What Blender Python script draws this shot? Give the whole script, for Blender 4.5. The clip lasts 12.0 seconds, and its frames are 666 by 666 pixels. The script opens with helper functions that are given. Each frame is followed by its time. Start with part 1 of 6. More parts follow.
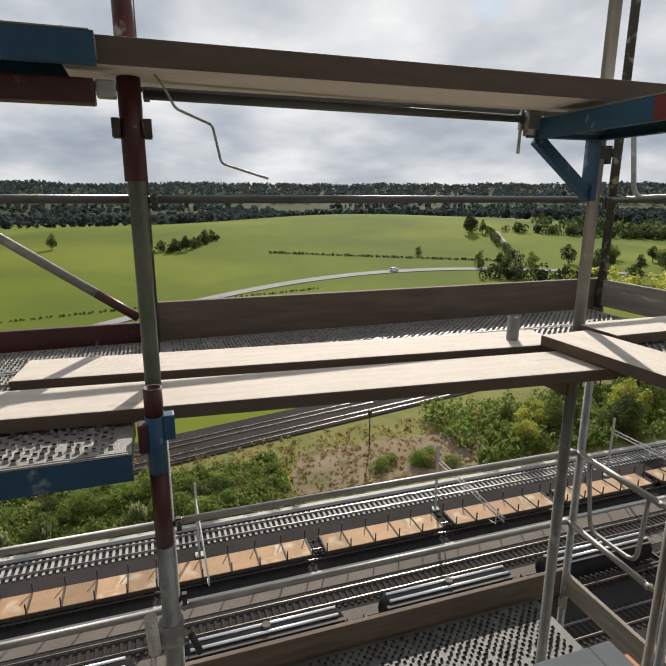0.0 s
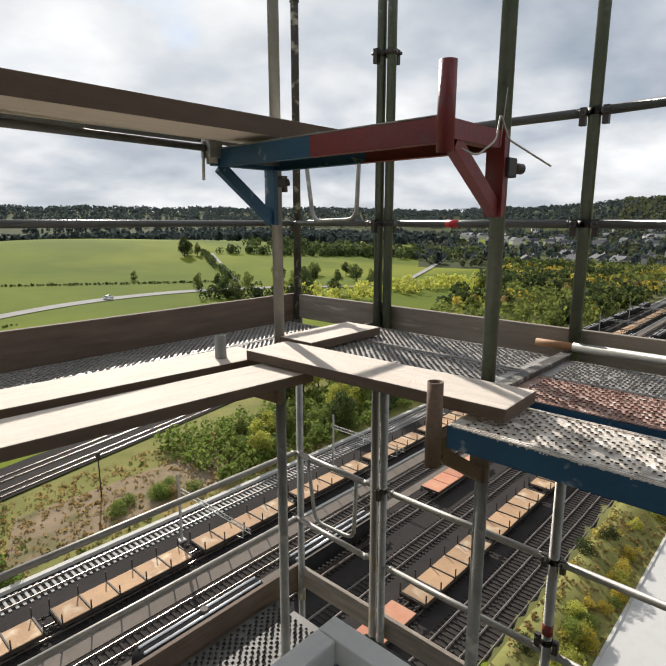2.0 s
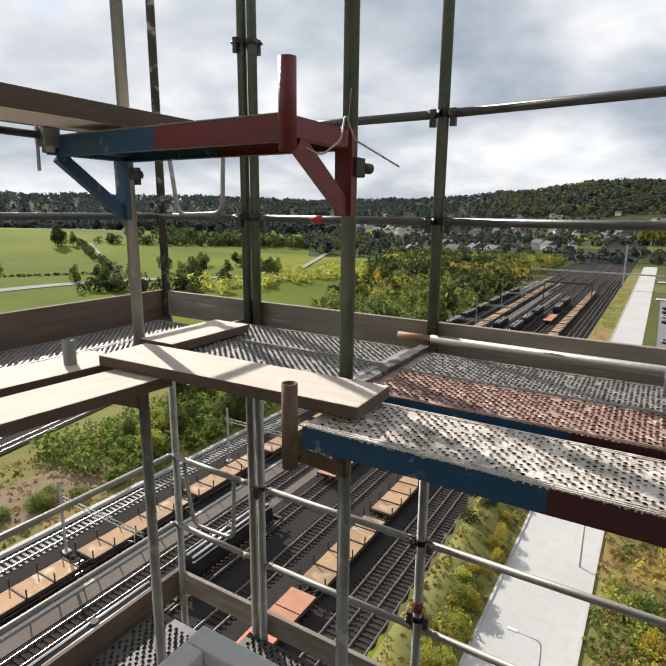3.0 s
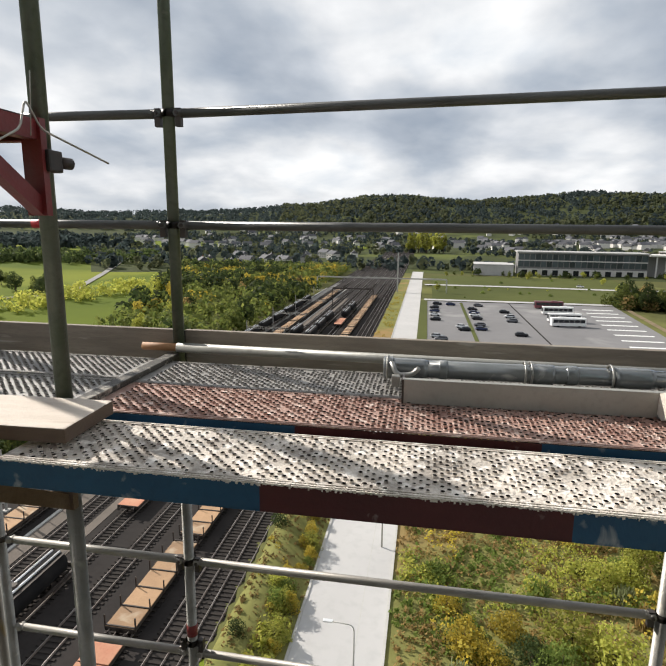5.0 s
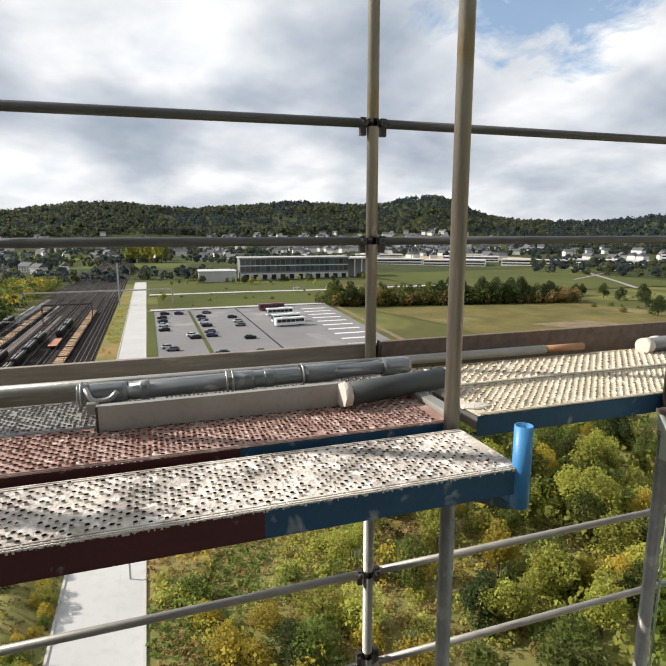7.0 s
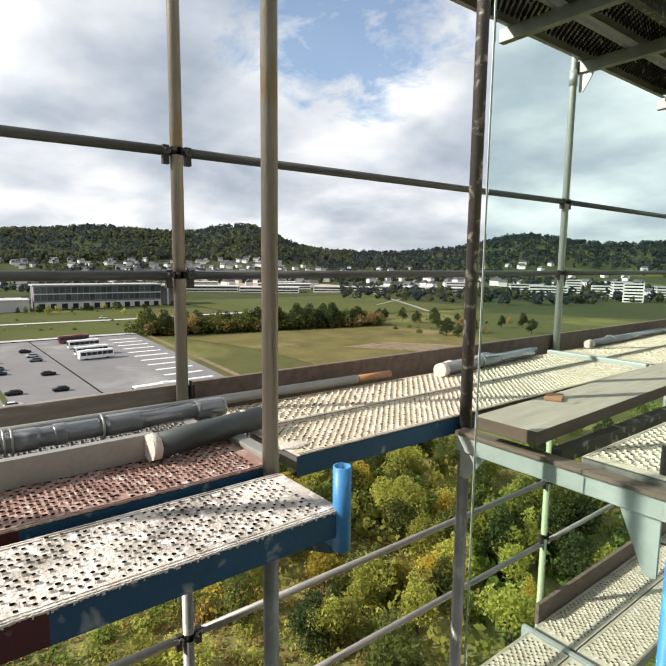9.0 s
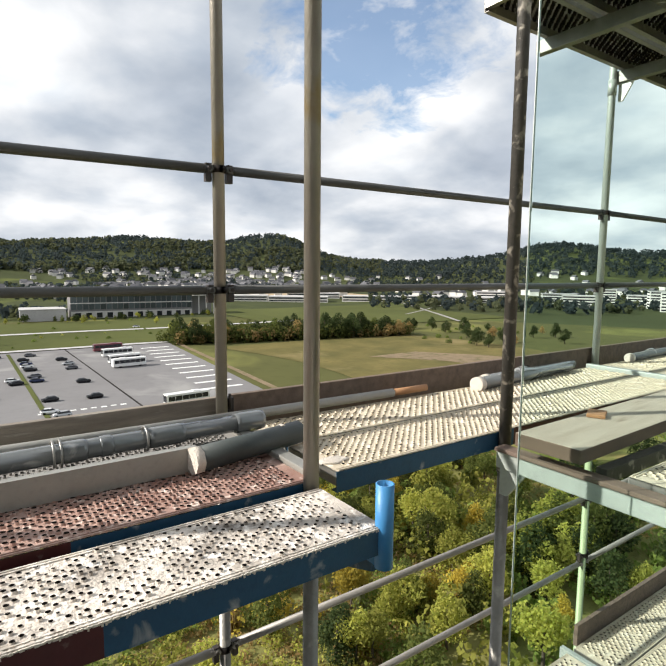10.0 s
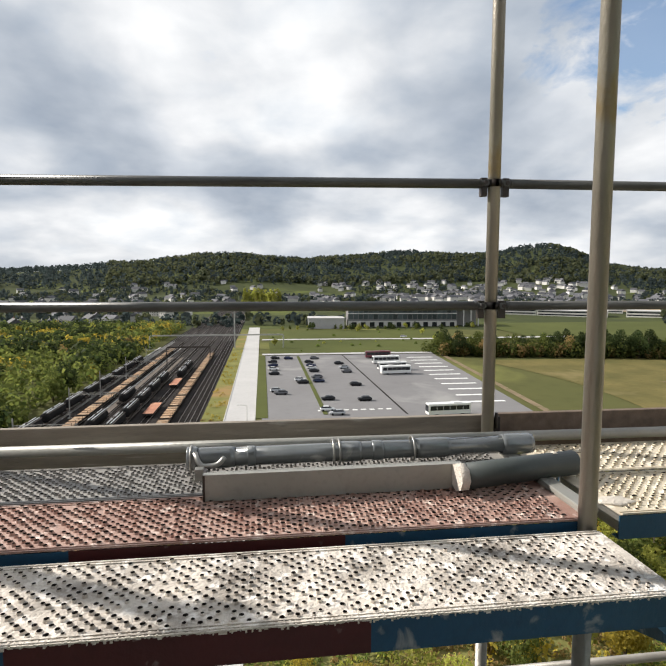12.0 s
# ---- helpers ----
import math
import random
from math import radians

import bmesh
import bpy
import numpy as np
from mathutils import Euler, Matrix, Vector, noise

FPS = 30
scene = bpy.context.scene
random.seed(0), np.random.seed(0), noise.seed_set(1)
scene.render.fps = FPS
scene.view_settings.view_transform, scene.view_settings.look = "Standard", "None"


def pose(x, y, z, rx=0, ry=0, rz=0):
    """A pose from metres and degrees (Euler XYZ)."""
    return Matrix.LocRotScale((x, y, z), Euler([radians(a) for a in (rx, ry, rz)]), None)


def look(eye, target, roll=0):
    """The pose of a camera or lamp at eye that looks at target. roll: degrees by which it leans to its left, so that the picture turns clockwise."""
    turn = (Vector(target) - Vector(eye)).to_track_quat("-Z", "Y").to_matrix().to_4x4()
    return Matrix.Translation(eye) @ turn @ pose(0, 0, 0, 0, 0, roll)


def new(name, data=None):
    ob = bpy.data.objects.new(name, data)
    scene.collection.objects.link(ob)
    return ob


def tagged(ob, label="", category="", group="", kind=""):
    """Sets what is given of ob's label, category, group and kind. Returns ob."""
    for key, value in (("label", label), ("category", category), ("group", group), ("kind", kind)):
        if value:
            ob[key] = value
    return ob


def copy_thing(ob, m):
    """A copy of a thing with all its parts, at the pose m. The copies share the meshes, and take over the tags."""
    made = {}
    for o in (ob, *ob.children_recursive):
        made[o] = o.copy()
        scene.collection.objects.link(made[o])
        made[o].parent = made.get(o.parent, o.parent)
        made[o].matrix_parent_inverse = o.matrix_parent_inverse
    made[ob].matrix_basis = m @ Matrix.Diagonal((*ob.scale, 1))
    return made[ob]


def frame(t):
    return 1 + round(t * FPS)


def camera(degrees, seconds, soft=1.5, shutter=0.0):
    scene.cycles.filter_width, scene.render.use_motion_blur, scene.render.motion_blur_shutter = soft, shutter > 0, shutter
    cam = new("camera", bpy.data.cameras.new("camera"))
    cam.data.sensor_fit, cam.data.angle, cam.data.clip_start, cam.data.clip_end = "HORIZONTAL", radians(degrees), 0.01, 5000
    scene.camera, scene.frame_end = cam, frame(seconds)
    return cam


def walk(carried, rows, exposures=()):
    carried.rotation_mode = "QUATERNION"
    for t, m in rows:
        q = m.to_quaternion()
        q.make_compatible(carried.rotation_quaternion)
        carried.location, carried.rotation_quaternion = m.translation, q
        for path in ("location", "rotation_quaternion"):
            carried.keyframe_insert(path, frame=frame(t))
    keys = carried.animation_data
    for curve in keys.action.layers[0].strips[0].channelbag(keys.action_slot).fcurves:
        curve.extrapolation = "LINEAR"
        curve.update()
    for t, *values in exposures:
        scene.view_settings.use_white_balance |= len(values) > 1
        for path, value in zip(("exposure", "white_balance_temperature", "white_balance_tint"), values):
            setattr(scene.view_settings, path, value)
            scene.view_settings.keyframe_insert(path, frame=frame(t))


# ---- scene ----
cam = camera(63.1, 12.0)
PATH = [
    (0, (0.064, -0.02, 0.617), (0.678, 1.821, 0.133), 0.1),
    (0.5, (0.069, -0.007, 0.623), (0.936, 1.736, 0.164), 0.2),
    (1, (0.071, -0.011, 0.621), (1.171, 1.601, 0.185), 0.2),
    (1.5, (0.092, -0.031, 0.62), (1.382, 1.439, 0.201), 0.1),
    (2, (0.117, -0.071, 0.622), (1.561, 1.253, 0.218), 0.0),
    (2.5, (0.182, -0.126, 0.622), (1.749, 1.052, 0.226), 0.1),
    (2.7, (0.195, -0.13, 0.65), (1.809, 0.977, 0.235), 0.4),
    (4.3, (0.334, -0.285, 0.627), (2.193, 0.33, 0.218), 0.4),
    (4.5, (0.318, -0.303, 0.615), (2.203, 0.24, 0.225), 0.7),
    (5, (0.347, -0.339, 0.617), (2.281, -0.011, 0.227), 0.6),
    (5.3, (0.365, -0.369, 0.62), (2.316, -0.167, 0.232), 0.5),
    (5.5, (0.381, -0.34, 0.62), (2.342, -0.268, 0.235), 0.3),
    (6, (0.373, -0.363, 0.631), (2.327, -0.551, 0.249), 0.0),
    (6.5, (0.36, -0.391, 0.634), (2.276, -0.825, 0.263), -0.1),
    (7, (0.349, -0.454, 0.638), (2.213, -1.084, 0.28), -0.1),
    (7.5, (0.344, -0.53, 0.64), (2.144, -1.333, 0.301), -0.1),
    (7.7, (0.356, -0.551, 0.633), (2.127, -1.42, 0.304), 0.0),
    (9.3, (0.427, -0.502, 0.674), (1.977, -1.741, 0.424), 0.7),
    (9.5, (0.427, -0.499, 0.678), (1.987, -1.728, 0.437), 0.6),
    (10, (0.442, -0.475, 0.687), (2.072, -1.612, 0.463), 0.5),
    (10.5, (0.468, -0.453, 0.686), (2.213, -1.407, 0.469), 0.2),
    (11, (0.48, -0.462, 0.691), (2.339, -1.171, 0.489), 0.0),
    (11.5, (0.472, -0.468, 0.697), (2.408, -0.929, 0.503), -0.0),
    (12, (0.455, -0.459, 0.699), (2.43, -0.716, 0.515), 0.1),
]
walk(cam, [(t, look(eye, target, roll)) for t, eye, target, roll in PATH], exposures=[(0.0, 0.22), (1.5, 0.37), (2.7, 0.47), (5.5, 0.42), (7.5, 0.51), (9.5, 0.59), (10.5, 0.53), (12.0, 0.45)])

# ---------------------------------------------------------------- world, sun
SUN_AZ, SUN_EL = 64.0, 31.0          # degrees from +x towards +y, and above the horizon
world = bpy.data.worlds.new("sky")
scene.world = world
world.use_nodes = True
wn, wl = world.node_tree.nodes, world.node_tree.links
wn.clear()


def wmath(op, a, b=None, c=None):
    n = wn.new("ShaderNodeMath")
    n.operation = op
    for i, v in enumerate((a, b, c)):
        if v is None:
            continue
        if isinstance(v, (int, float)):
            n.inputs[i].default_value = v
        else:
            wl.new(v, n.inputs[i])
    return n.outputs[0]


sky = wn.new("ShaderNodeTexSky")
sky.sky_type, sky.sun_disc = "NISHITA", False
sky.sun_elevation, sky.sun_rotation = radians(SUN_EL), radians(90 - SUN_AZ)
coord = wn.new("ShaderNodeTexCoord")
split = wn.new("ShaderNodeSeparateXYZ")
wl.new(coord.outputs["Generated"], split.inputs[0])
up = wmath("ADD", wmath("MAXIMUM", split.outputs[2], 0.0), 0.30)
flat = wn.new("ShaderNodeCombineXYZ")
wl.new(wmath("DIVIDE", split.outputs[0], up), flat.inputs[0])
wl.new(wmath("DIVIDE", split.outputs[1], up), flat.inputs[1])


def cloud_noise(scale, detail, rough, shift, warp=0.0):
    m = wn.new("ShaderNodeMapping")
    m.inputs["Location"].default_value = shift
    wl.new(flat.outputs[0], m.inputs[0])
    n = wn.new("ShaderNodeTexNoise")
    n.inputs["Scale"].default_value, n.inputs["Detail"].default_value = scale, detail
    n.inputs["Roughness"].default_value, n.inputs["Distortion"].default_value = rough, warp
    wl.new(m.outputs[0], n.inputs["Vector"])
    return n.outputs["Fac"]


def wramp(fac, stops):
    r = wn.new("ShaderNodeValToRGB")
    e = r.color_ramp.elements
    while len(e) < len(stops):
        e.new(0.5)
    for el, (p, c) in zip(e, stops):
        el.position, el.color = p, (*c, 1)
    wl.new(fac, r.inputs[0])
    return r.outputs[0]


def wmix(fac, a, b, mode="MIX"):
    m = wn.new("ShaderNodeMix")
    m.data_type, m.blend_type = "RGBA", mode
    for s, v in ((m.inputs[0], fac), (m.inputs[6], a), (m.inputs[7], b)):
        if isinstance(v, (int, float)):
            s.default_value = v
        elif isinstance(v, tuple):
            s.default_value = (*v, 1)
        else:
            wl.new(v, s)
    return m.outputs[2]


# a broken cover of grey cloud: bodies, darker bases, a bright veil towards the sun, a pale band at the horizon
body = wramp(cloud_noise(1.5, 6, 0.47, (3.1, 1.7, 0.0), 0.1), [(0.33, (0.50, 0.56, 0.65)), (0.45, (0.69, 0.74, 0.81)), (0.55, (0.95, 0.97, 1.0)), (0.66, (1.16, 1.17, 1.18))])
cover = wramp(cloud_noise(1.25, 7, 0.5, (1.3, 9.2, 0.0), 0.1), [(0.28, (0, 0, 0)), (0.38, (1, 1, 1))])
skyb = wn.new("ShaderNodeVectorMath")
skyb.operation = "SCALE"
wl.new(sky.outputs[0], skyb.inputs[0])
skyb.inputs["Scale"].default_value = 0.21
low = wmath("SUBTRACT", 1.0, wmath("MINIMUM", wmath("MULTIPLY", wmath("ABSOLUTE", split.outputs[2]), 2.6), 1.0))
fleece = wramp(cloud_noise(3.6, 7, 0.5, (7.3, 2.1, 0.0), 0.2), [(0.34, (0.80, 0.85, 0.91)), (0.50, (1.02, 1.03, 1.04)), (0.64, (1.20, 1.19, 1.18))])
body = wmix(0.75, body, fleece, "MULTIPLY")
cover = wmath("MINIMUM", wmath("ADD", cover, wmath("MULTIPLY", low, 1.6)), 1.0)
# a gap in the cover over the south-east, ragged at its edge
gap = wn.new("ShaderNodeVectorMath")
gap.operation = "DOT_PRODUCT"
wl.new(coord.outputs["Generated"], gap.inputs[0])
gap.inputs[1].default_value = (0.700, -0.580, 0.416)
rag = wmath("MULTIPLY", wmath("SUBTRACT", cloud_noise(5.0, 6, 0.6, (4.4, 6.0, 0.0), 0.3), 0.5), 0.10)
opened = wn.new("ShaderNodeMapRange")
opened.inputs[1].default_value, opened.inputs[2].default_value = 0.982, 1.0
wl.new(wmath("ADD", gap.outputs["Value"], rag), opened.inputs[0])
cover = wmath("MULTIPLY", cover, wmath("SUBTRACT", 1.0, wmath("MULTIPLY", opened.outputs[0], 0.9)))
clouds = wmix(cover, wmix(1.0, skyb.outputs[0], (0.62, 0.85, 1.22), "DARKEN"), body)
sunward = (math.cos(radians(SUN_EL)) * math.cos(radians(SUN_AZ)), math.cos(radians(SUN_EL)) * math.sin(radians(SUN_AZ)), math.sin(radians(SUN_EL)))
dot = wn.new("ShaderNodeVectorMath")
dot.operation = "DOT_PRODUCT"
wl.new(coord.outputs["Generated"], dot.inputs[0])
dot.inputs[1].default_value = sunward
veil = wmath("POWER", wmath("MAXIMUM", dot.outputs["Value"], 0.0), 14.0)
clouds = wmix(wmath("MULTIPLY", veil, 0.42), clouds, (1.3, 1.3, 1.29))
band = wmath("POWER", wmath("SUBTRACT", 1.0, wmath("MINIMUM", wmath("MULTIPLY", wmath("ABSOLUTE", split.outputs[2]), 9.0), 1.0)), 2.0)
clouds = wmix(wmath("MULTIPLY", band, 0.5), clouds, (0.84, 0.86, 0.88))
bg = wn.new("ShaderNodeBackground")
bg.inputs["Strength"].default_value = 0.61
wl.new(clouds, bg.inputs[0])
wout = wn.new("ShaderNodeOutputWorld")
wl.new(bg.outputs[0], wout.inputs[0])

sun = new("sun", bpy.data.lights.new("sun", "SUN"))
sun.data.energy, sun.data.angle, sun.data.color = 5.0, radians(0.6), (1.0, 0.94, 0.86)
sun.matrix_world = look(Vector(sunward) * 50, (0, 0, 0))


# ---------------------------------------------------------------- materials
def material(name, base, rough=0.7, metal=0.0, tint=None, scale=8.0, amount=0.5, bump=0.0, bump_scale=60.0, fine=0.35,
             stretch=(1, 1, 1), spots=None, spot_scale=5.0, spot_at=0.6, per_object=0.0, coat=0.0):
    """base and tint mixed by noise at two scales; spots: a second colour in patches (rust, dirt, cement)."""
    m = bpy.data.materials.new(name)
    m.use_nodes = True
    n, l = m.node_tree.nodes, m.node_tree.links
    p = n["Principled BSDF"]
    tc = n.new("ShaderNodeTexCoord")
    mp = n.new("ShaderNodeMapping")
    mp.inputs["Scale"].default_value = stretch
    l.new(tc.outputs["Object"], mp.inputs[0])

    def noise_of(s, d=5.0, dist=0.0):
        q = n.new("ShaderNodeTexNoise")
        q.inputs["Scale"].default_value, q.inputs["Detail"].default_value = s, d
        q.inputs["Distortion"].default_value = dist
        l.new(mp.outputs[0], q.inputs["Vector"])
        return q.outputs["Fac"]

    def mix(fac, a, b):
        x = n.new("ShaderNodeMix")
        x.data_type = "RGBA"
        for s, v in ((x.inputs[0], fac), (x.inputs[6], a), (x.inputs[7], b)):
            if isinstance(v, (int, float)):
                s.default_value = v
            elif isinstance(v, tuple):
                s.default_value = (*v, 1)
            else:
                l.new(v, s)
        return x.outputs[2]

    def ramp(fac, lo, hi):
        r = n.new("ShaderNodeMapRange")
        r.inputs[1].default_value, r.inputs[2].default_value = lo, hi
        l.new(fac, r.inputs[0])
        return r.outputs[0]

    tint = tint or tuple(c * 0.6 for c in base)
    col = mix(ramp(noise_of(scale), 0.5 - 0.5 * amount, 0.5 + 0.5 * amount + 0.05), base, tint)
    if fine:
        dark = tuple(c * 0.55 for c in base)
        f = n.new("ShaderNodeMath")
        f.operation = "MULTIPLY"
        l.new(ramp(noise_of(scale * 9, 6), 0.5, 0.75), f.inputs[0])
        f.inputs[1].default_value = fine
        col = mix(f.outputs[0], col, dark)
    if spots:
        col = mix(ramp(noise_of(spot_scale, 8, 0.4), spot_at, spot_at + 0.13), col, spots)
    if per_object:
        info = n.new("ShaderNodeObjectInfo")
        hsv = n.new("ShaderNodeHueSaturation")
        v = n.new("ShaderNodeMapRange")
        v.inputs[3].default_value, v.inputs[4].default_value = 1 - per_object, 1 + per_object
        l.new(info.outputs["Random"], v.inputs[0])
        l.new(v.outputs[0], hsv.inputs["Value"])
        l.new(col, hsv.inputs["Color"])
        col = hsv.outputs[0]
    l.new(col, p.inputs["Base Color"])
    p.inputs["Roughness"].default_value, p.inputs["Metallic"].default_value = rough, metal
    if rough >= 0.9:
        p.inputs["Specular IOR Level"].default_value = 0.05
    if coat:
        p.inputs["Coat Weight"].default_value = coat
    if bump:
        b = n.new("ShaderNodeBump")
        b.inputs["Strength"].default_value, b.inputs["Distance"].default_value = bump, 0.01
        l.new(noise_of(bump_scale, 6), b.inputs["Height"])
        l.new(b.outputs[0], p.inputs["Normal"])
    return m


M_GALV = material("galvanised_tube", (0.34, 0.33, 0.30), 0.5, 0.55, (0.20, 0.19, 0.17), 6, 0.5, 0.2, 120, 0.4, spots=(0.48, 0.45, 0.38), spot_scale=9, spot_at=0.6)
M_GREENTUBE = material("mossy_tube", (0.060, 0.085, 0.055), 0.4, 0.45, (0.15, 0.16, 0.135), 5, 0.5, 0.2, 120, 0.4, spots=(0.30, 0.28, 0.23), spot_scale=11, spot_at=0.66)
M_RUSTTUBE = material("ochre_stained_tube", (0.44, 0.41, 0.35), 0.4, 0.5, (0.13, 0.10, 0.075), 2.6, 0.6, 0.2, 120, 0.4, stretch=(1, 1, 0.5), spots=(0.30, 0.20, 0.06), spot_scale=6, spot_at=0.57)
M_DARKTUBE = material("weathered_steel_tube", (0.045, 0.043, 0.04), 0.55, 0.35, (0.10, 0.09, 0.075), 4, 0.6, 0.3, 120, 0.4, spots=(0.42, 0.38, 0.32), spot_scale=22, spot_at=0.55)
# rails against the sky: their backlit side is put into a darker colour
M_RAIL = material("backlit_guardrail_steel", (0.10, 0.10, 0.095), 0.42, 0.4, (0.065, 0.065, 0.06), 6, 0.5, 0.1, 120, 0.3)
# the same steel seen from above, its sunlit side put into a paler colour
M_LOWRAIL = material("sunlit_guardrail_steel", (0.33, 0.31, 0.28), 0.5, 0.4, (0.20, 0.19, 0.17), 6, 0.5, 0.1, 120, 0.3)
M_CLAMP = material("black_clamp_and_hole_shade", (0.03, 0.03, 0.03), 0.5, 0.5, (0.08, 0.06, 0.05), 20, 0.5)
M_ZINC = material("zinc_coupler", (0.42, 0.41, 0.38), 0.4, 0.8, (0.25, 0.24, 0.22), 20, 0.5)
M_BLUE = material("worn_blue_paint", (0.011, 0.052, 0.105), 0.5, 0.0, (0.016, 0.08, 0.15), 5, 0.6, 0.15, 90, 0.3, spots=(0.40, 0.40, 0.38), spot_scale=13, spot_at=0.62)
M_SKYBLUE = material("bright_blue_paint", (0.06, 0.26, 0.52), 0.45, 0.0, (0.04, 0.19, 0.42), 8, 0.6, 0.1, 90, 0.2, spots=(0.35, 0.4, 0.45), spot_scale=14, spot_at=0.68)
M_RED = material("worn_red_paint", (0.075, 0.012, 0.012), 0.5, 0.0, (0.045, 0.010, 0.010), 5, 0.6, 0.15, 90, 0.3, spots=(0.34, 0.30, 0.28), spot_scale=15, spot_at=0.64)
M_BRIGHTRED = material("red_bracket_paint", (0.20, 0.018, 0.018), 0.45, 0.0, (0.12, 0.015, 0.015), 6, 0.6, 0.15, 90, 0.25, spots=(0.13, 0.03, 0.03), spot_scale=8, spot_at=0.6)
M_DECK = material("cement_splashed_deck", (0.73, 0.66, 0.58), 0.85, 0.0, (0.19, 0.165, 0.14), 5.5, 0.28, 0.7, 110, 0.6, spots=(0.82, 0.77, 0.71), spot_scale=24, spot_at=0.52)
M_DECKRED = material("red_deck_under_cement", (0.50, 0.35, 0.29), 0.6, 0.05, (0.21, 0.095, 0.07), 6, 0.45, 0.35, 130, 0.5, spots=(0.72, 0.60, 0.53), spot_scale=22, spot_at=0.56)
M_DECKGREY = material("grey_steel_deck", (0.36, 0.345, 0.32), 0.5, 0.2, (0.22, 0.205, 0.19), 5, 0.6, 0.25, 130, 0.4, spots=(0.50, 0.47, 0.42), spot_scale=8, spot_at=0.6)
M_DECKOCHRE = material("ochre_cement_deck", (0.66, 0.59, 0.46), 0.75, 0.05, (0.46, 0.39, 0.29), 5, 0.6, 0.3, 130, 0.4, spots=(0.76, 0.70, 0.58), spot_scale=14, spot_at=0.56)
M_DECKDARK = material("dark_steel_deck", (0.15, 0.145, 0.135), 0.6, 0.2, (0.08, 0.075, 0.07), 5, 0.6, 0.25, 130, 0.4, spots=(0.24, 0.23, 0.21), spot_scale=8, spot_at=0.62)
M_CEMENT = material("cement_crust", (0.66, 0.61, 0.54), 0.9, 0.0, (0.5, 0.45, 0.39), 20, 0.6, 0.6, 140, 0.4)
M_PLANK = material("sun_bleached_plank", (0.70, 0.62, 0.54), 0.8, 0.0, (0.55, 0.47, 0.39), 3, 0.7, 0.35, 70, 0.35, stretch=(1.2, 9, 9), spots=(0.36, 0.27, 0.19), spot_scale=2.2, spot_at=0.66)
M_PLANKGREY = material("grey_brown_plank", (0.46, 0.40, 0.32), 0.85, 0.0, (0.30, 0.25, 0.19), 3, 0.6, 0.35, 70, 0.45, stretch=(9, 1.2, 9), spots=(0.22, 0.17, 0.12), spot_scale=2.5, spot_at=0.62)
# plank sides: brown edge, with the shade on them put into the colour
M_PLANKEDGE = material("brown_plank_edge_with_shade", (0.14, 0.095, 0.065), 0.85, 0.0, (0.085, 0.057, 0.04), 4, 0.6, 0.3, 70, 0.4, stretch=(2, 2, 9))
M_PLANKY = material("sun_bleached_cross_plank", (0.70, 0.62, 0.54), 0.8, 0.0, (0.55, 0.47, 0.39), 3, 0.7, 0.35, 70, 0.35, stretch=(9, 1.2, 9), spots=(0.36, 0.27, 0.19), spot_scale=2.2, spot_at=0.66)
M_TOEX = material("weathered_toeboard", (0.19, 0.135, 0.10), 0.85, 0.0, (0.09, 0.065, 0.05), 3, 0.5, 0.3, 70, 0.6, stretch=(1, 9, 9), spots=(0.09, 0.065, 0.05), spot_scale=3, spot_at=0.66)
M_TOEY = material("grey_toeboard", (0.30, 0.26, 0.21), 0.85, 0.0, (0.15, 0.12, 0.095), 3, 0.5, 0.3, 70, 0.6, stretch=(9, 1, 9), spots=(0.42, 0.39, 0.34), spot_scale=4, spot_at=0.62)
M_WHITE = material("white_coping", (0.84, 0.84, 0.82), 0.45, 0.0, (0.70, 0.70, 0.69), 4, 0.5, 0.0, 60, 0.15)
M_ROOF = material("dark_grey_roofing", (0.13, 0.14, 0.15), 0.8, 0.0, (0.10, 0.11, 0.12), 3, 0.5, 0.3, 90, 0.3)
M_CONC = material("concrete_wall", (0.24, 0.235, 0.225), 0.85, 0.0, (0.18, 0.175, 0.165), 1.5, 0.5, 0.3, 40, 0.3)
M_PIPE = material("grey_plastic_pipe", (0.20, 0.21, 0.21), 0.2, 0.35, (0.13, 0.14, 0.14), 6, 0.5, 0.05, 60, 0.2, spots=(0.60, 0.59, 0.56), spot_scale=9, spot_at=0.60, coat=0.6)
M_DARKPIPE = material("dark_green_grey_pipe", (0.035, 0.043, 0.04), 0.5, 0.0, (0.05, 0.06, 0.058), 8, 0.5, 0.05, 60, 0.2)
M_GUTTER = material("light_grey_gutter", (0.33, 0.325, 0.295), 0.45, 0.25, (0.25, 0.245, 0.22), 6, 0.6, 0.1, 60, 0.3)
M_GREENSTEEL = material("pale_painted_steel", (0.42, 0.45, 0.42), 0.5, 0.3, (0.33, 0.36, 0.33), 8, 0.5, 0.1, 90, 0.3)
M_PALEGREEN = material("pale_green_paint", (0.36, 0.44, 0.25), 0.5, 0.1, (0.28, 0.35, 0.19), 6, 0.5, 0.1, 90, 0.3)
M_WIRE = material("tie_wire", (0.45, 0.43, 0.38), 0.5, 0.6, (0.3, 0.28, 0.25), 30, 0.5)
M_TAPE = material("red_tape", (0.55, 0.03, 0.04), 0.5)
M_NEWWOOD = material("orange_brown_timber", (0.36, 0.19, 0.09), 0.7, 0.0, (0.28, 0.14, 0.06), 6, 0.6, 0.1, 60, 0.3)


# ---------------------------------------------------------------- mesh helpers
def finish(name, bm, mats):
    me = bpy.data.meshes.new(name)
    bmesh.ops.recalc_face_normals(bm, faces=bm.faces)
    bm.to_mesh(me)
    bm.free()
    for m in mats if isinstance(mats, (list, tuple)) else [mats]:
        me.materials.append(m)
    return me


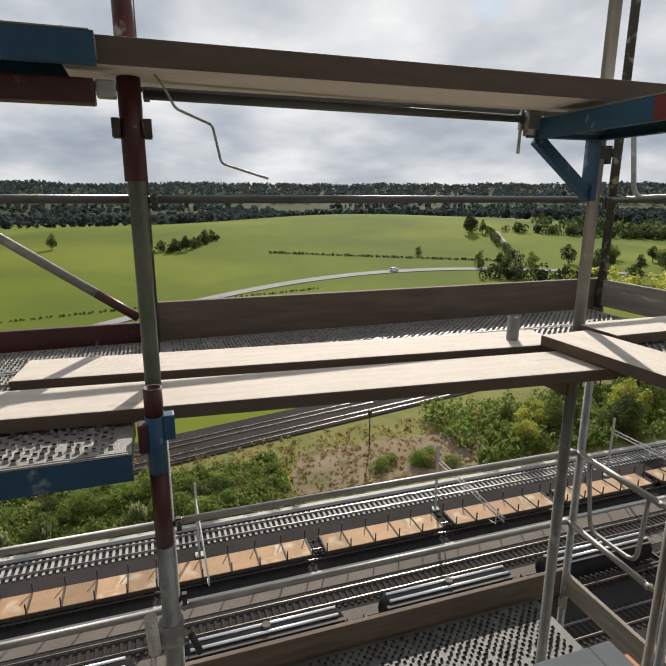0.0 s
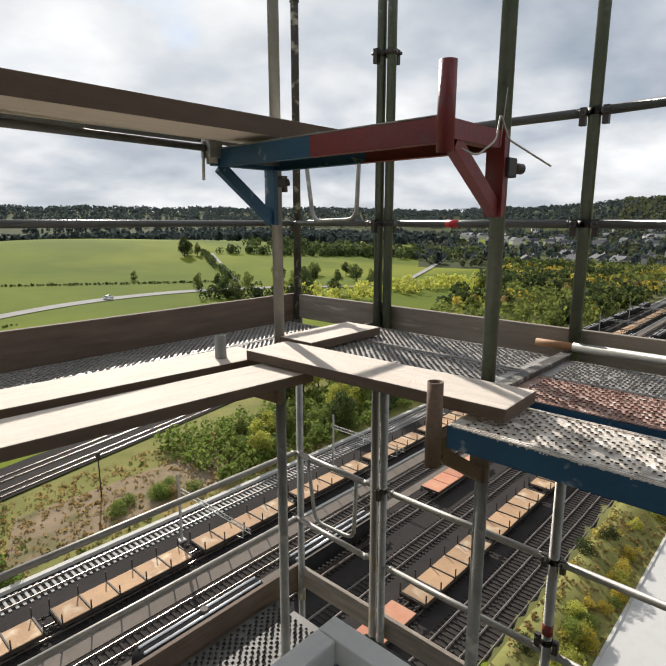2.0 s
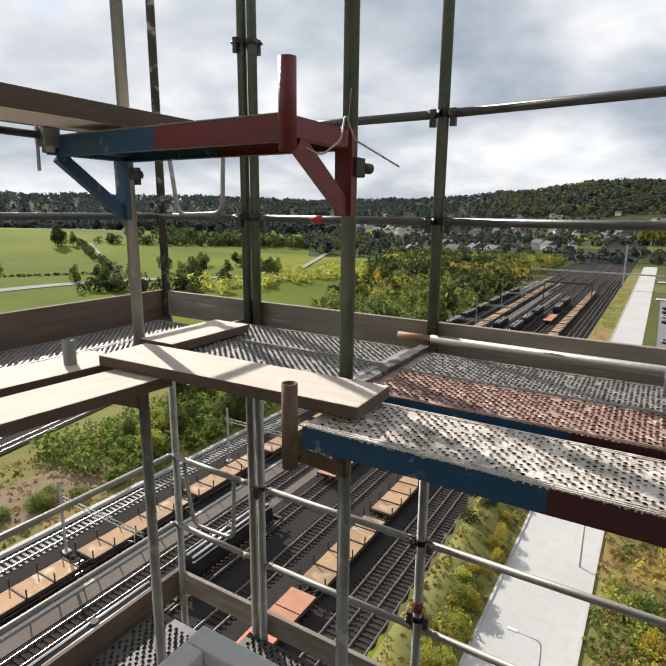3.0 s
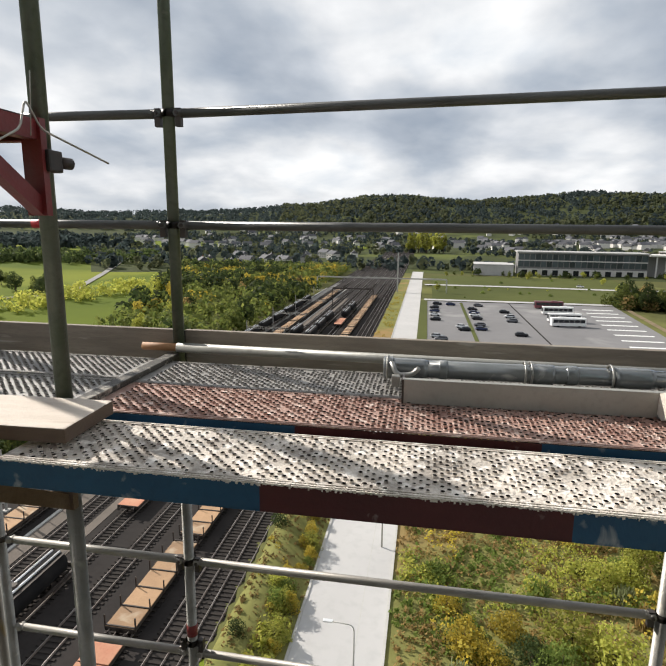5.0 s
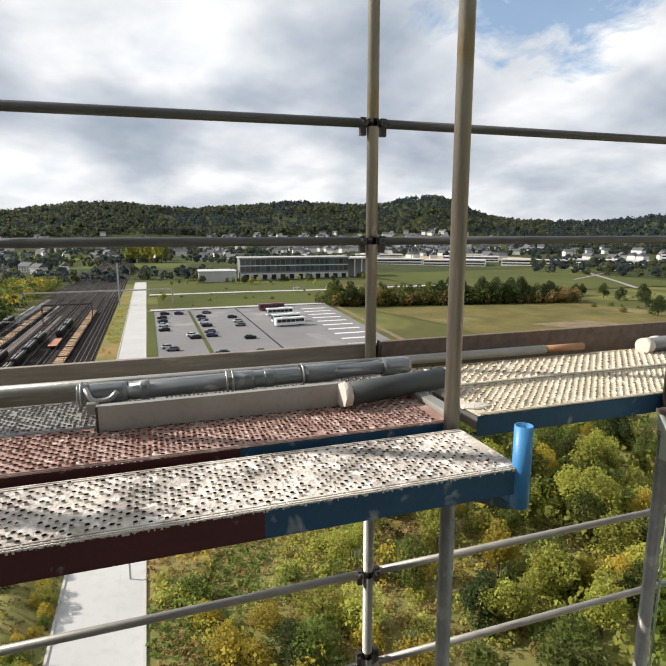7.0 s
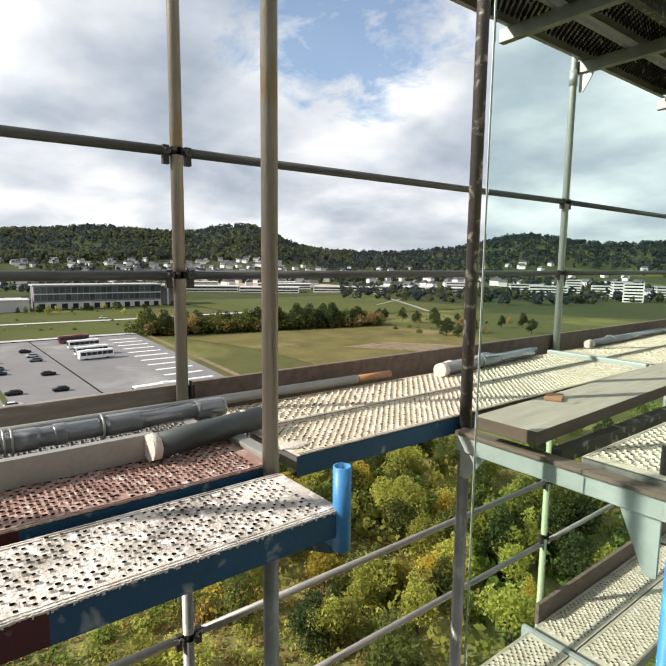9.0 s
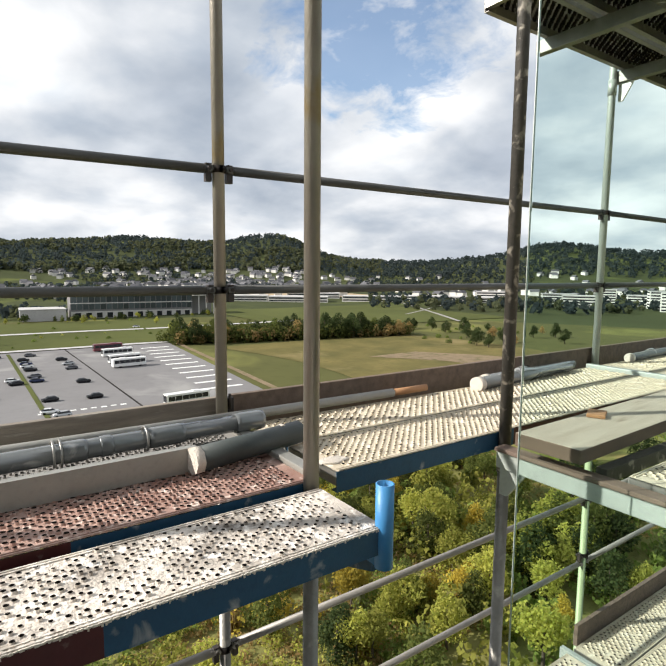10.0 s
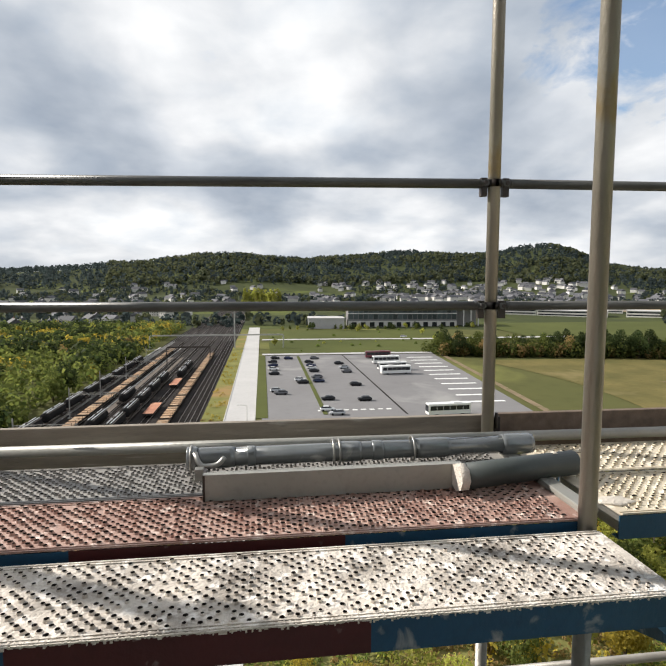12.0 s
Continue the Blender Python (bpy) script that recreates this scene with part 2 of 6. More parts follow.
def thing(name, at, label, category, group="", kind=""):
    ob = new(name)
    ob.empty_display_size = 0.1
    ob.matrix_world = Matrix.Translation(at) if not isinstance(at, Matrix) else at
    return tagged(ob, label, category, group, kind)


def part(name, bm, mat, parent, label=""):
    """Links bm, in the parent's own space, as one mesh under parent."""
    ob = new(name, finish(name, bm, mat) if isinstance(bm, bmesh.types.BMesh) else bm)
    ob.parent = parent
    return tagged(ob, label) if label else ob


def solo(name, bm, mat, label, category, group="", kind="", at=None):
    ob = new(name, finish(name, bm, mat) if isinstance(bm, bmesh.types.BMesh) else bm)
    if at is not None:
        ob.matrix_world = at if isinstance(at, Matrix) else Matrix.Translation(at)
    return tagged(ob, label, category, group, kind)


def box(bm, x0, x1, y0, y1, z0, z1, mat=0):
    v = [bm.verts.new(p) for p in ((x0, y0, z0), (x1, y0, z0), (x1, y1, z0), (x0, y1, z0), (x0, y0, z1), (x1, y0, z1), (x1, y1, z1), (x0, y1, z1))]
    for f in ((3, 2, 1, 0), (4, 5, 6, 7), (0, 1, 5, 4), (1, 2, 6, 5), (2, 3, 7, 6), (3, 0, 4, 7)):
        bm.faces.new([v[i] for i in f]).material_index = mat
    return bm


def boxes(*rows):
    bm = bmesh.new()
    for r in rows:
        box(bm, *r)
    return bm


def bevelled(bm, width, segments=2):
    bmesh.ops.bevel(bm, geom=list(bm.edges), offset=width, segments=segments, affect="EDGES", profile=0.6)
    return bm


def frame_of(p, q):
    d = (Vector(q) - Vector(p)).normalized()
    a = Vector((0, 0, 1)) if abs(d.z) < 0.9 else Vector((1, 0, 0))
    u = d.cross(a).normalized()
    return d, u, d.cross(u)


def tube(bm, p, q, r, seg=16, hollow=0.0, mat=0, rings=None):
    """A round bar from p to q; hollow: wall thickness of open ends; rings: (share of the length, radius) rows for a shaped bar."""
    p, q = Vector(p), Vector(q)
    d, u, w = frame_of(p, q)
    rows = rings or [(0, r), (1, r)]
    loops = []
    for s, rad in rows:
        c = p.lerp(q, s)
        loops.append([bm.verts.new(c + rad * (math.cos(a) * u + math.sin(a) * w)) for a in (2 * math.pi * i / seg for i in range(seg))])

    def skin(a, b):
        for i in range(seg):
            f = bm.faces.new((a[i], a[(i + 1) % seg], b[(i + 1) % seg], b[i]))
            f.smooth, f.material_index = True, mat
    for a, b in zip(loops, loops[1:]):
        skin(a, b)
    if hollow:
        for loop, c, inward, rad in ((loops[0], p, d, rows[0][1]), (loops[-1], q, -d, rows[-1][1])):
            lip = [bm.verts.new(c + (v.co - c) * (1 - hollow / rad)) for v in loop]
            deep = [bm.verts.new(v.co + inward * 0.06) for v in lip]
            skin(loop, lip)
            skin(lip, deep)
            bm.faces.new(deep).material_index = mat
    else:
        bm.faces.new(loops[0]).material_index = mat
        bm.faces.new(loops[-1]).material_index = mat
    return bm


def bent(bm, points, r, seg=10, mat=0, steps=5, bend=0.06):
    """A bar along a line of points with rounded corners."""
    pts = [Vector(p) for p in points]
    line = [pts[0]]
    for a, b, c in zip(pts, pts[1:], pts[2:]):
        s, e = b + (a - b).normalized() * bend, b + (c - b).normalized() * bend
        line += [(s.lerp(b, k / steps)).lerp(b.lerp(e, k / steps), k / steps) for k in range(steps + 1)]
    line.append(pts[-1])
    prev, u = None, None
    for i, c in enumerate(line):
        d = ((line[min(i + 1, len(line) - 1)]) - line[max(i - 1, 0)]).normalized()
        if u is None:
            u = frame_of(c, c + d)[1]
        u = (u - d * u.dot(d)).normalized()
        w = d.cross(u)
        ring = [bm.verts.new(c + r * (math.cos(t) * u + math.sin(t) * w)) for t in (2 * math.pi * k / seg for k in range(seg))]
        if prev:
            for k in range(seg):
                f = bm.faces.new((prev[k], prev[(k + 1) % seg], ring[(k + 1) % seg], ring[k]))
                f.smooth, f.material_index = True, mat
        else:
            bm.faces.new(ring)
        prev = ring
    bm.faces.new(prev)
    return bm


# ---------------------------------------------------------------- the scaffold's levels and lines
G = -34.5                         # the valley floor under the scaffold
XI, XO = 1.785, 2.515             # inner and outer line of the east side
YI, YO = 1.66, 2.50               # inner and outer line of the north side
R = 0.02415                       # tube radius
TOP, MID = 1.05, 0.61             # guardrails above the deck


def coupler(parent, z, dx, dy, mat=None):
    """A wedge clip at height z that holds a rail on the side (dx, dy)."""
    bm = bmesh.new()
    tube(bm, (0, 0, z - 0.014), (0, 0, z + 0.014), R + 0.006, 14)
    px, py = -dy, dx
    c = Vector((dx, dy, 0)) * (R + 0.02)
    box(bm, c.x - 0.012, c.x + 0.012, c.y - 0.012, c.y + 0.012, z - 0.05, z + 0.02)
    tube(bm, (c.x + px * 0.028, c.y + py * 0.028, z), (c.x - px * 0.028, c.y - py * 0.028, z), 0.008, 8)
    return part("wedge_clip", bm, mat or M_CLAMP, parent, "black wedge clip")


def standard(x, y, z0, z1, mat, label, clips=(), top=False, name="scaffold_standard", below=None):
    t = thing(name, (x, y, 0), label, "scaffold post", "scaffold posts")
    if z1 > 0:
        part("tube", tube(bmesh.new(), (0, 0, z0), (0, 0, -0.06), R, 20), below or M_GALV, t)
        part("tube", tube(bmesh.new(), (0, 0, -0.06), (0, 0, z1), R, 20, 0.004 if top else 0), mat, t)
    else:
        part("tube", tube(bmesh.new(), (0, 0, z0), (0, 0, z1), R, 20), mat, t)
    for z, dx, dy in clips:
        coupler(t, z, dx, dy)
    for z in (-2.06, -0.06, 1.94):          # spigot joints
        if z0 < z < z1:
            part("joint_collar", tube(bmesh.new(), (0, 0, z - 0.05), (0, 0, z + 0.05), R + 0.004, 20), mat if z > -1 else M_GALV, t)
    return t


def guardrail(p, q, label="dark steel guardrail tube with flattened ends", mat=None):
    p, q = Vector(p), Vector(q)
    mid = (p + q) / 2
    t = thing("guardrail", mid, label, "guardrail", "scaffold guardrails")
    a, b = p - mid, q - mid
    d = (b - a).normalized()
    # low rails take the copy with sunlight in its colour
    mat = mat or (M_LOWRAIL if p.z < -0.5 else M_RAIL)
    part("rail", tube(bmesh.new(), a + d * 0.06, b - d * 0.06, 0.0185, 14), mat, t)
    side = d.cross(Vector((0, 0, 1))).normalized()
    for e, s in ((a, 1), (b, -1)):
        bm = bmesh.new()
        c = e + d * s * 0.04
        tube(bm, e + d * s * 0.01, e + d * s * 0.07, 0.016, 8, rings=[(0, 0.012), (0.5, 0.016), (1, 0.019)])
        tube(bm, c - side * 0.022, c + side * 0.022, 0.013, 8)
        part("rail_end", bm, mat, t)
    return t


# tread plate of a steel deck: rows of raised round holes
def tread(bm, length, width, sides=4, clog=0.0, pitch=0.0195, hole=0.0066, rise=0.0065):
    pitch_x = pitch_y = pitch
    nx, ny = int((width - 0.03) / pitch_x), int((length - 0.08) / pitch_y)
    x0, y0 = -nx * pitch_x / 2, -ny * pitch_y / 2
    grid = {}
    rnd = random.Random(int(length * 100))

    def corner(i, j):
        if (i, j) not in grid:
            grid[i, j] = bm.verts.new((x0 + i * pitch_x, y0 + j * pitch_y, rnd.uniform(0, 0.001) if clog else 0))
        return grid[i, j]
    for i in range(nx):
        for j in range(ny):
            k = [corner(i, j), corner(i + 1, j), corner(i + 1, j + 1), corner(i, j + 1)]
            cx, cy = x0 + (i + 0.5) * pitch_x, y0 + (j + 0.5) * pitch_y
            if (i + j) % 2 and rnd.random() >= clog:
                low, top, h, up_ = [], [], hole, rise
                if clog:
                    h, up_ = hole * rnd.uniform(0.62, 1.06), rise * rnd.uniform(0.3, 1.1)
                    cx, cy = cx + rnd.uniform(-0.001, 0.001), cy + rnd.uniform(-0.001, 0.001)
                for a in range(sides):
                    t = math.radians(225 + 90 * a if sides == 4 else 247.5 + 45 * a)
                    low.append(bm.verts.new((cx + 1.32 * h * math.cos(t), cy + 1.32 * h * math.sin(t), 0)))
                    top.append(bm.verts.new((cx + h * math.cos(t), cy + h * math.sin(t), up_)))
                for a in range(4):
                    if sides == 4:
                        bm.faces.new((k[a], k[(a + 1) % 4], low[(a + 1) % 4], low[a]))
                    else:
                        bm.faces.new((k[a], k[(a + 1) % 4], low[2 * a + 1], low[2 * a]))
                        bm.faces.new((k[a], low[2 * a], low[2 * a - 1]))
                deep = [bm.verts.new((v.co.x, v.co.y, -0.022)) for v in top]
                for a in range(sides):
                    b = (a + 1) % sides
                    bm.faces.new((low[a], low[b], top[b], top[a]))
                    # hole walls in black: the shade inside the holes is put into colour
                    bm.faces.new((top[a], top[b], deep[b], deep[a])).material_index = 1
            else:
                bm.faces.new(k)
    w, h = width / 2, length / 2
    gx, gy = nx * pitch_x / 2, ny * pitch_y / 2
    for a, b, c, d in ((-w, w, -h, -gy), (-w, w, gy, h), (-w, -gx, -gy, gy), (gx, w, -gy, gy)):
        v = [bm.verts.new(p) for p in ((a, c, 0), (b, c, 0), (b, d, 0), (a, d, 0))]
        bm.faces.new(v)
    return bm


tread_meshes = {}


def steel_deck(at, length, width, top_mat, label, sides=None, turn=0.0, crust=False, pitch=0.0195):
    """A perforated steel deck, its long side along y before the turn; sides: paint of the side channels in thirds."""
    t = thing("steel_deck", pose(*at, 0, 0, turn), label, "scaffold deck", "scaffold decks")
    key = (round(length, 3), round(width, 3), top_mat.name, pitch)
    if key not in tread_meshes:
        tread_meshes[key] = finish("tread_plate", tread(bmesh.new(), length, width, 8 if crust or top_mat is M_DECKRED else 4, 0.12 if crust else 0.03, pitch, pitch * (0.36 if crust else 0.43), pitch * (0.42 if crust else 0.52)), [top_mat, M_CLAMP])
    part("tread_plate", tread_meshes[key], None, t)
    w, h = width / 2, length / 2
    for k in (0.005, 0.016):
        for s in (-1, 1):
            part("edge_bead", boxes((s * (w - k) - 0.0025, s * (w - k) + 0.0025, -h + 0.01, h - 0.01, -0.001, 0.0035)), top_mat, t)
    paints = sides or (M_DECKGREY,) * 3
    for s in (-1, 1):
        for k, m in enumerate(paints):
            a, b = -h + 2 * h * k / len(paints), -h + 2 * h * (k + 1) / len(paints)
            xs = sorted((s * w, s * (w - 0.004)))
            xf = sorted((s * w, s * (w - 0.03)))
            bm = boxes((xs[0], xs[1], a, b, -0.068, -0.003), (xf[0], xf[1], a, b, -0.071, -0.0675))
            part("side_channel", bm, m, t, "painted side channel" if sides else "")
    for s in (-1, 1):
        ys = sorted((s * h, s * (h - 0.03)))
        part("end_cap", boxes((-w + 0.005, w - 0.005, ys[0], ys[1], -0.05, -0.004)), M_ZINC, t)
    if crust:                      # cement that has run over the edge of the plate
        rnd = random.Random(5)
        bm = bmesh.new()
        y = -h
        while y < h - 0.02:
            d = rnd.uniform(0.002, 0.006)
            box(bm, -w - 0.002, -w + rnd.uniform(0.008, 0.02), y, min(y + d, h), -rnd.choice((0.001, 0.001, 0.002, 0.003, 0.003, 0.004, 0.007)), rnd.uniform(0.0008, 0.0025))
            y += d
        part("cement_crust", bm, M_CEMENT, t, "pale cement crust on the edge")
    return t


BRB = (M_BLUE, M_RED, M_BLUE)
steel_deck((1.605, -0.325, 0.036), 2.05, 0.30, M_DECK, "perforated steel deck splashed with pale cement, blue and red side channels", BRB, crust=True, pitch=0.0158)
steel_deck((1.945, -0.325, 0.048), 2.05, 0.30, M_DECKRED, "perforated steel deck, red paint under thin cement", BRB, pitch=0.0158)
steel_deck((2.255, -0.325, 0.048), 2.05, 0.31, M_DECKGREY, "grey perforated steel deck with pipes lying on it", pitch=0.0158)
steel_deck((1.97, 1.285, 0.045), 1.05, 0.32, M_DECKGREY, "grey perforated steel deck in the scaffold corner", pitch=0.0158)
steel_deck((2.30, 1.285, 0.045), 1.05, 0.31, M_DECKGREY, "grey perforated steel deck in the scaffold corner", pitch=0.0158)
for xc, ln in ((1.285, 2.43), (-0.97, 2.05)):
    steel_deck((xc, 2.01, -0.02), ln, 0.32, M_DECKGREY, "grey perforated steel deck beside a toe board", None, 90, pitch=0.0158)
    steel_deck((xc, 2.335, -0.02), ln, 0.31, M_DECKGREY, "grey perforated steel deck beside a toe board", None, 90, pitch=0.0158)
# south stretch
steel_deck((1.97, -2.80, 0.05), 2.7, 0.32, M_DECKOCHRE, "perforated steel deck with ochre cement dust", (M_RED, M_RED, M_BLUE), pitch=0.0158)
steel_deck((2.30, -2.80, 0.05), 2.7, 0.31, M_DECKOCHRE, "perforated steel deck with ochre cement dust", pitch=0.019)
steel_deck((1.97, -5.55, 0.05), 2.7, 0.32, M_DECKOCHRE, "perforated steel deck with ochre cement dust", pitch=0.019)
steel_deck((2.30, -5.55, 0.05), 2.7, 0.31, M_DECKOCHRE, "perforated steel deck with ochre cement dust", pitch=0.019)
steel_deck((1.13, -3.55, 0.03), 2.6, 0.32, M_DECKOCHRE, "perforated steel deck with ochre cement dust", pitch=0.019)
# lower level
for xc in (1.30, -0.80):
    steel_deck((xc, 2.17, -1.98), 2.05, 0.62, M_DECKDARK, "dark perforated steel deck one lift below", None, 90, pitch=0.026)
steel_deck((2.20, 0.80, -1.985), 2.05, 0.6, M_DECKDARK, "dark perforated steel deck one lift below", pitch=0.024)
for yc in (-2.86, -5.0, -7.1):
    steel_deck((2.25, yc, -1.98), 2.05, 0.31, M_DECKOCHRE, "dusty perforated steel deck one lift below", pitch=0.024)
    steel_deck((1.93, yc, -1.98), 2.05, 0.31, M_DECKOCHRE, "dusty perforated steel deck one lift below", pitch=0.024)
# overhead level
for xc in (1.97, 2.32, 1.62):
    steel_deck((xc, -4.2, 2.12), 2.7, 0.32, M_DECKGREY, "perforated steel deck overhead, seen from below", pitch=0.024)
    steel_deck((xc, -6.95, 2.12), 2.7, 0.32, M_DECKGREY, "perforated steel deck overhead, seen from below", pitch=0.024)

# standards
W, S, N_, E_ = (-1, 0), (0, -1), (0, 1), (1, 0)
climb = lambda y: 0.0 if y > 0 else 0.035 if y > -2 else 0.06     # the top rail rises to the south
rails = lambda *d, rise=0.0: [(z + k + (rise if z + k == TOP else 0), *v) for k in (0, -2.0) for z in (TOP, MID) for v in d]
LOW = G
standard(XO, 0.71, LOW, 4.2, M_GREENTUBE, "mossy green-grey steel scaffold post", rails(N_, S))
standard(XO, -1.36, LOW, 4.2, M_RUSTTUBE, "ochre-stained steel scaffold post", rails(N_, S, rise=climb(-1.36)))
standard(XO, -4.21, LOW, 4.2, M_GREENSTEEL, "pale painted steel scaffold post", rails(N_, S, rise=climb(-4.21)), below=M_PALEGREEN)
standard(XO, 1.787, LOW, 4.2, M_GREENTUBE, "green-stained scaffold post, one of a pair", [(MID, -1, 0), (1.46, -1, 0)], below=M_RUSTTUBE)
standard(XO, 1.722, LOW, 4.2, M_GREENTUBE, "green-stained scaffold post, one of a pair", [(MID, 1, 0), (1.46, 1, 0), (-0.95, -1, 0)])
standard(2.57, YO - 0.01, LOW, 4.2, M_DARKTUBE, "dark steel scaffold corner post", [(MID, 0, 1)])
standard(XI, YI + 0.14, LOW, 4.2, M_GALV, "galvanised inner scaffold post at the corner", [(0.80, 1, 0)])
standard(XI, 0.742, LOW, 4.2, M_GREENTUBE, "inner scaffold post carrying a red bracket", [])
standard(XI, -1.335, LOW, 4.2, M_RUSTTUBE, "ochre-stained inner scaffold post at a deck end", [])
standard(XI, -2.26, LOW, 4.2, M_DARKTUBE, "dark weathered inner scaffold post", [])
standard(0.04, YI, LOW, 4.2, M_GREENTUBE, "mossy inner scaffold post with a red sleeve", [])
standard(0.05, YO, LOW, 4.2, M_DARKTUBE, "dark steel outer scaffold post", rails(E_, W))
standard(-2.02, YO, LOW, 4.2, M_DARKTUBE, "dark steel outer scaffold post", rails(E_, W))
standard(-2.02, YI, LOW, 4.2, M_GALV, "galvanised inner scaffold post", [])
standard(XO, -6.3, LOW, 4.2, M_GALV, "galvanised steel scaffold post", rails(N_, S, rise=climb(-6.3)))

# guardrails
for z in (TOP, MID, TOP - 2, MID - 2.06):
    e = [z + (climb(y) if z == TOP else 0) for y in (0.71, -1.36, -4.21, -6.3)]
    guardrail((XO, 0.71, e[0]), (XO, -1.36, e[1]))
    guardrail((XO, -1.36, e[1]), (XO, -4.21, e[2]))
    guardrail((XO, -4.21, e[2]), (XO, -6.3, e[3]))
    guardrail((XO, 1.70, z), (XO, 0.71, z))
    guardrail((0.05, YO, z), (2.56, YO, z))
    guardrail((-2.02, YO, z), (0.05, YO, z))
    guardrail((-4.1, YO, z), (-2.02, YO, z))
for z in (MID, MID - 2.06, TOP - 2):
    guardrail((2.54, YO, z), (XO, 1.81, z))


# toe boards
def toeboard(x0, x1, y0, y1, z0, z1, mat, label):
    bm = bevelled(boxes((x0, x1, y0, y1, z0, z1)), 0.004)
    t = solo("toe_board", bm, mat, label, "toe board", "scaffold toe boards")
    return t


for dz in (0, -2.0):
    toeboard(-2.0, 0.03, 2.515, 2.545, -0.05 + dz, 0.068 + dz, M_RED if dz == 0 else M_TOEX, "red-painted timber toe board" if dz == 0 else "weathered brown timber toe board")
    toeboard(0.07, 2.60, 2.515, 2.545, -0.036 + dz, 0.157 + dz, M_TOEX, "dark weathered timber toe board")
    toeboard(2.56, 2.59, 1.77, 2.52, 0.0 + dz, 0.155 + dz, M_TOEY, "grey weathered timber toe board with nail holes")
    toeboard(2.56, 2.59, 0.74, 1.75, 0.0 + dz, 0.155 + dz, M_TOEY, "grey weathered timber toe board with nail holes")
    if dz == 0:
        toeboard(2.555, 2.585, -1.38, 0.70, 0.0, 0.157, M_TOEY, "brown-grey timber toe board behind pipes")
    if dz == 0:
        toeboard(2.555, 2.585, -4.25, -1.42, 0.0, 0.16, M_TOEX, "brown timber toe board")
    if dz == 0:
        toeboard(2.555, 2.585, -7.0, -4.28, 0.0, 0.16, M_TOEX, "brown timber toe board")
    else:
        toeboard(2.415, 2.445, -7.0, -4.03, -2.0, -1.84, M_TOEX, "brown timber toe board")
        solo("transom", bevelled(boxes((1.75, 2.47, -3.94, -3.90, -2.06, -1.975)), 0.004), M_GREENSTEEL, "pale painted steel transom between lower decks", "transom", "transoms")


# planks
def plank(m, length, width, thick, mat, label, along="x"):
    bm = boxes((-length / 2, length / 2, -width / 2, width / 2, 0, thick)) if along == "x" else boxes((-width / 2, width / 2, -length / 2, length / 2, 0, thick))
    bevelled(bm, 0.005)
    bm.normal_update()
    # side faces get the edge colour that carries their shade
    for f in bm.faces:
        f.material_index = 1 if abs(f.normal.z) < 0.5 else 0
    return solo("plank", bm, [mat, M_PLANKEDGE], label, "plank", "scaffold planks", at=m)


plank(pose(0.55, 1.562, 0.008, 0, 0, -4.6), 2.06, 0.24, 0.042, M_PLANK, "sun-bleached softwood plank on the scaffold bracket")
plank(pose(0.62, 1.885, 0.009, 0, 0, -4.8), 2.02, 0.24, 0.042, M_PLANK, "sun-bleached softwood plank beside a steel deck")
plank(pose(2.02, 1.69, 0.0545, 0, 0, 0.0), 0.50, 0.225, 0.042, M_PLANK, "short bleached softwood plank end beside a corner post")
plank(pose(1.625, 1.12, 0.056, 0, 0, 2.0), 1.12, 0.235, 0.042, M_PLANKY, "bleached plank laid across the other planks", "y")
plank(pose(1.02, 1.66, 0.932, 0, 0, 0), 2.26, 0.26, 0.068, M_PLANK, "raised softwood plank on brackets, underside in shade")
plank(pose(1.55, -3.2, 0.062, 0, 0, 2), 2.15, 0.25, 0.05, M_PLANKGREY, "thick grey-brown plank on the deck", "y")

# roof edge under the camera
bm = boxes((-9, 1.44, -1.88, 1.13, G, -1.02))
solo("building", bm, [M_CONC], "concrete tower under the scaffold with a dark flat roof", "building")
cop = thing("roof_coping", (0, 0, 0), "white metal coping along the flat roof's edge", "coping", "", "structure")
part("strip", bevelled(boxes((1.40, 1.49, -1.90, 1.18, -1.06, -0.89)), 0.006), M_WHITE, cop)
part("strip", bevelled(boxes((-9, 1.395, 1.09, 1.18, -1.06, -0.89)), 0.006), M_WHITE, cop)
roof = solo("flat_roof", boxes((-9, 1.395, -1.88, 1.085, -1.02, -0.985)), M_ROOF, "dark grey roofing felt", "roof", "", "structure")

# unseen walls and ceiling added round the camera against fill light; open to scaffold
solo("wall_west", boxes((-1.6, -1.35, -1.83, 1.085, -0.985, 2.75)), M_CONC, "unseen grey concrete wall added to cut fill light", "wall", "", "structure")
solo("wall_south", boxes((-1.34, 0.60, -1.83, -1.66, -0.985, 2.75)), M_CONC, "unseen grey concrete wall added to cut fill light", "wall", "", "structure")
solo("ceiling", boxes((-9, 0.75, -1.88, 0.6, 2.76, 3.0)), M_CONC, "unseen concrete slab added overhead to cut skylight", "ceiling", "", "structure")
glass = bpy.data.materials.new("tinted_glass")
glass.use_nodes = True
gp = glass.node_tree.nodes["Principled BSDF"]
gp.inputs["Base Color"].default_value = (0.80, 0.93, 0.89, 1)
gp.inputs["Roughness"].default_value, gp.inputs["Transmission Weight"].default_value, gp.inputs["IOR"].default_value = 0.0, 1.0, 1.03
screen = thing("glass_screen", (0, -1.84, 0), "clear slightly green glass pane beside the opening", "glass pane")
pane = part("pane", boxes((0.61, 1.415, -0.004, 0.004, -0.985, 2.75)), glass, screen)
pane.visible_shadow = False
part("edge_strip", boxes((1.4165, 1.4185, -0.004, 0.004, -0.985, 2.75)), M_GREENSTEEL, screen)

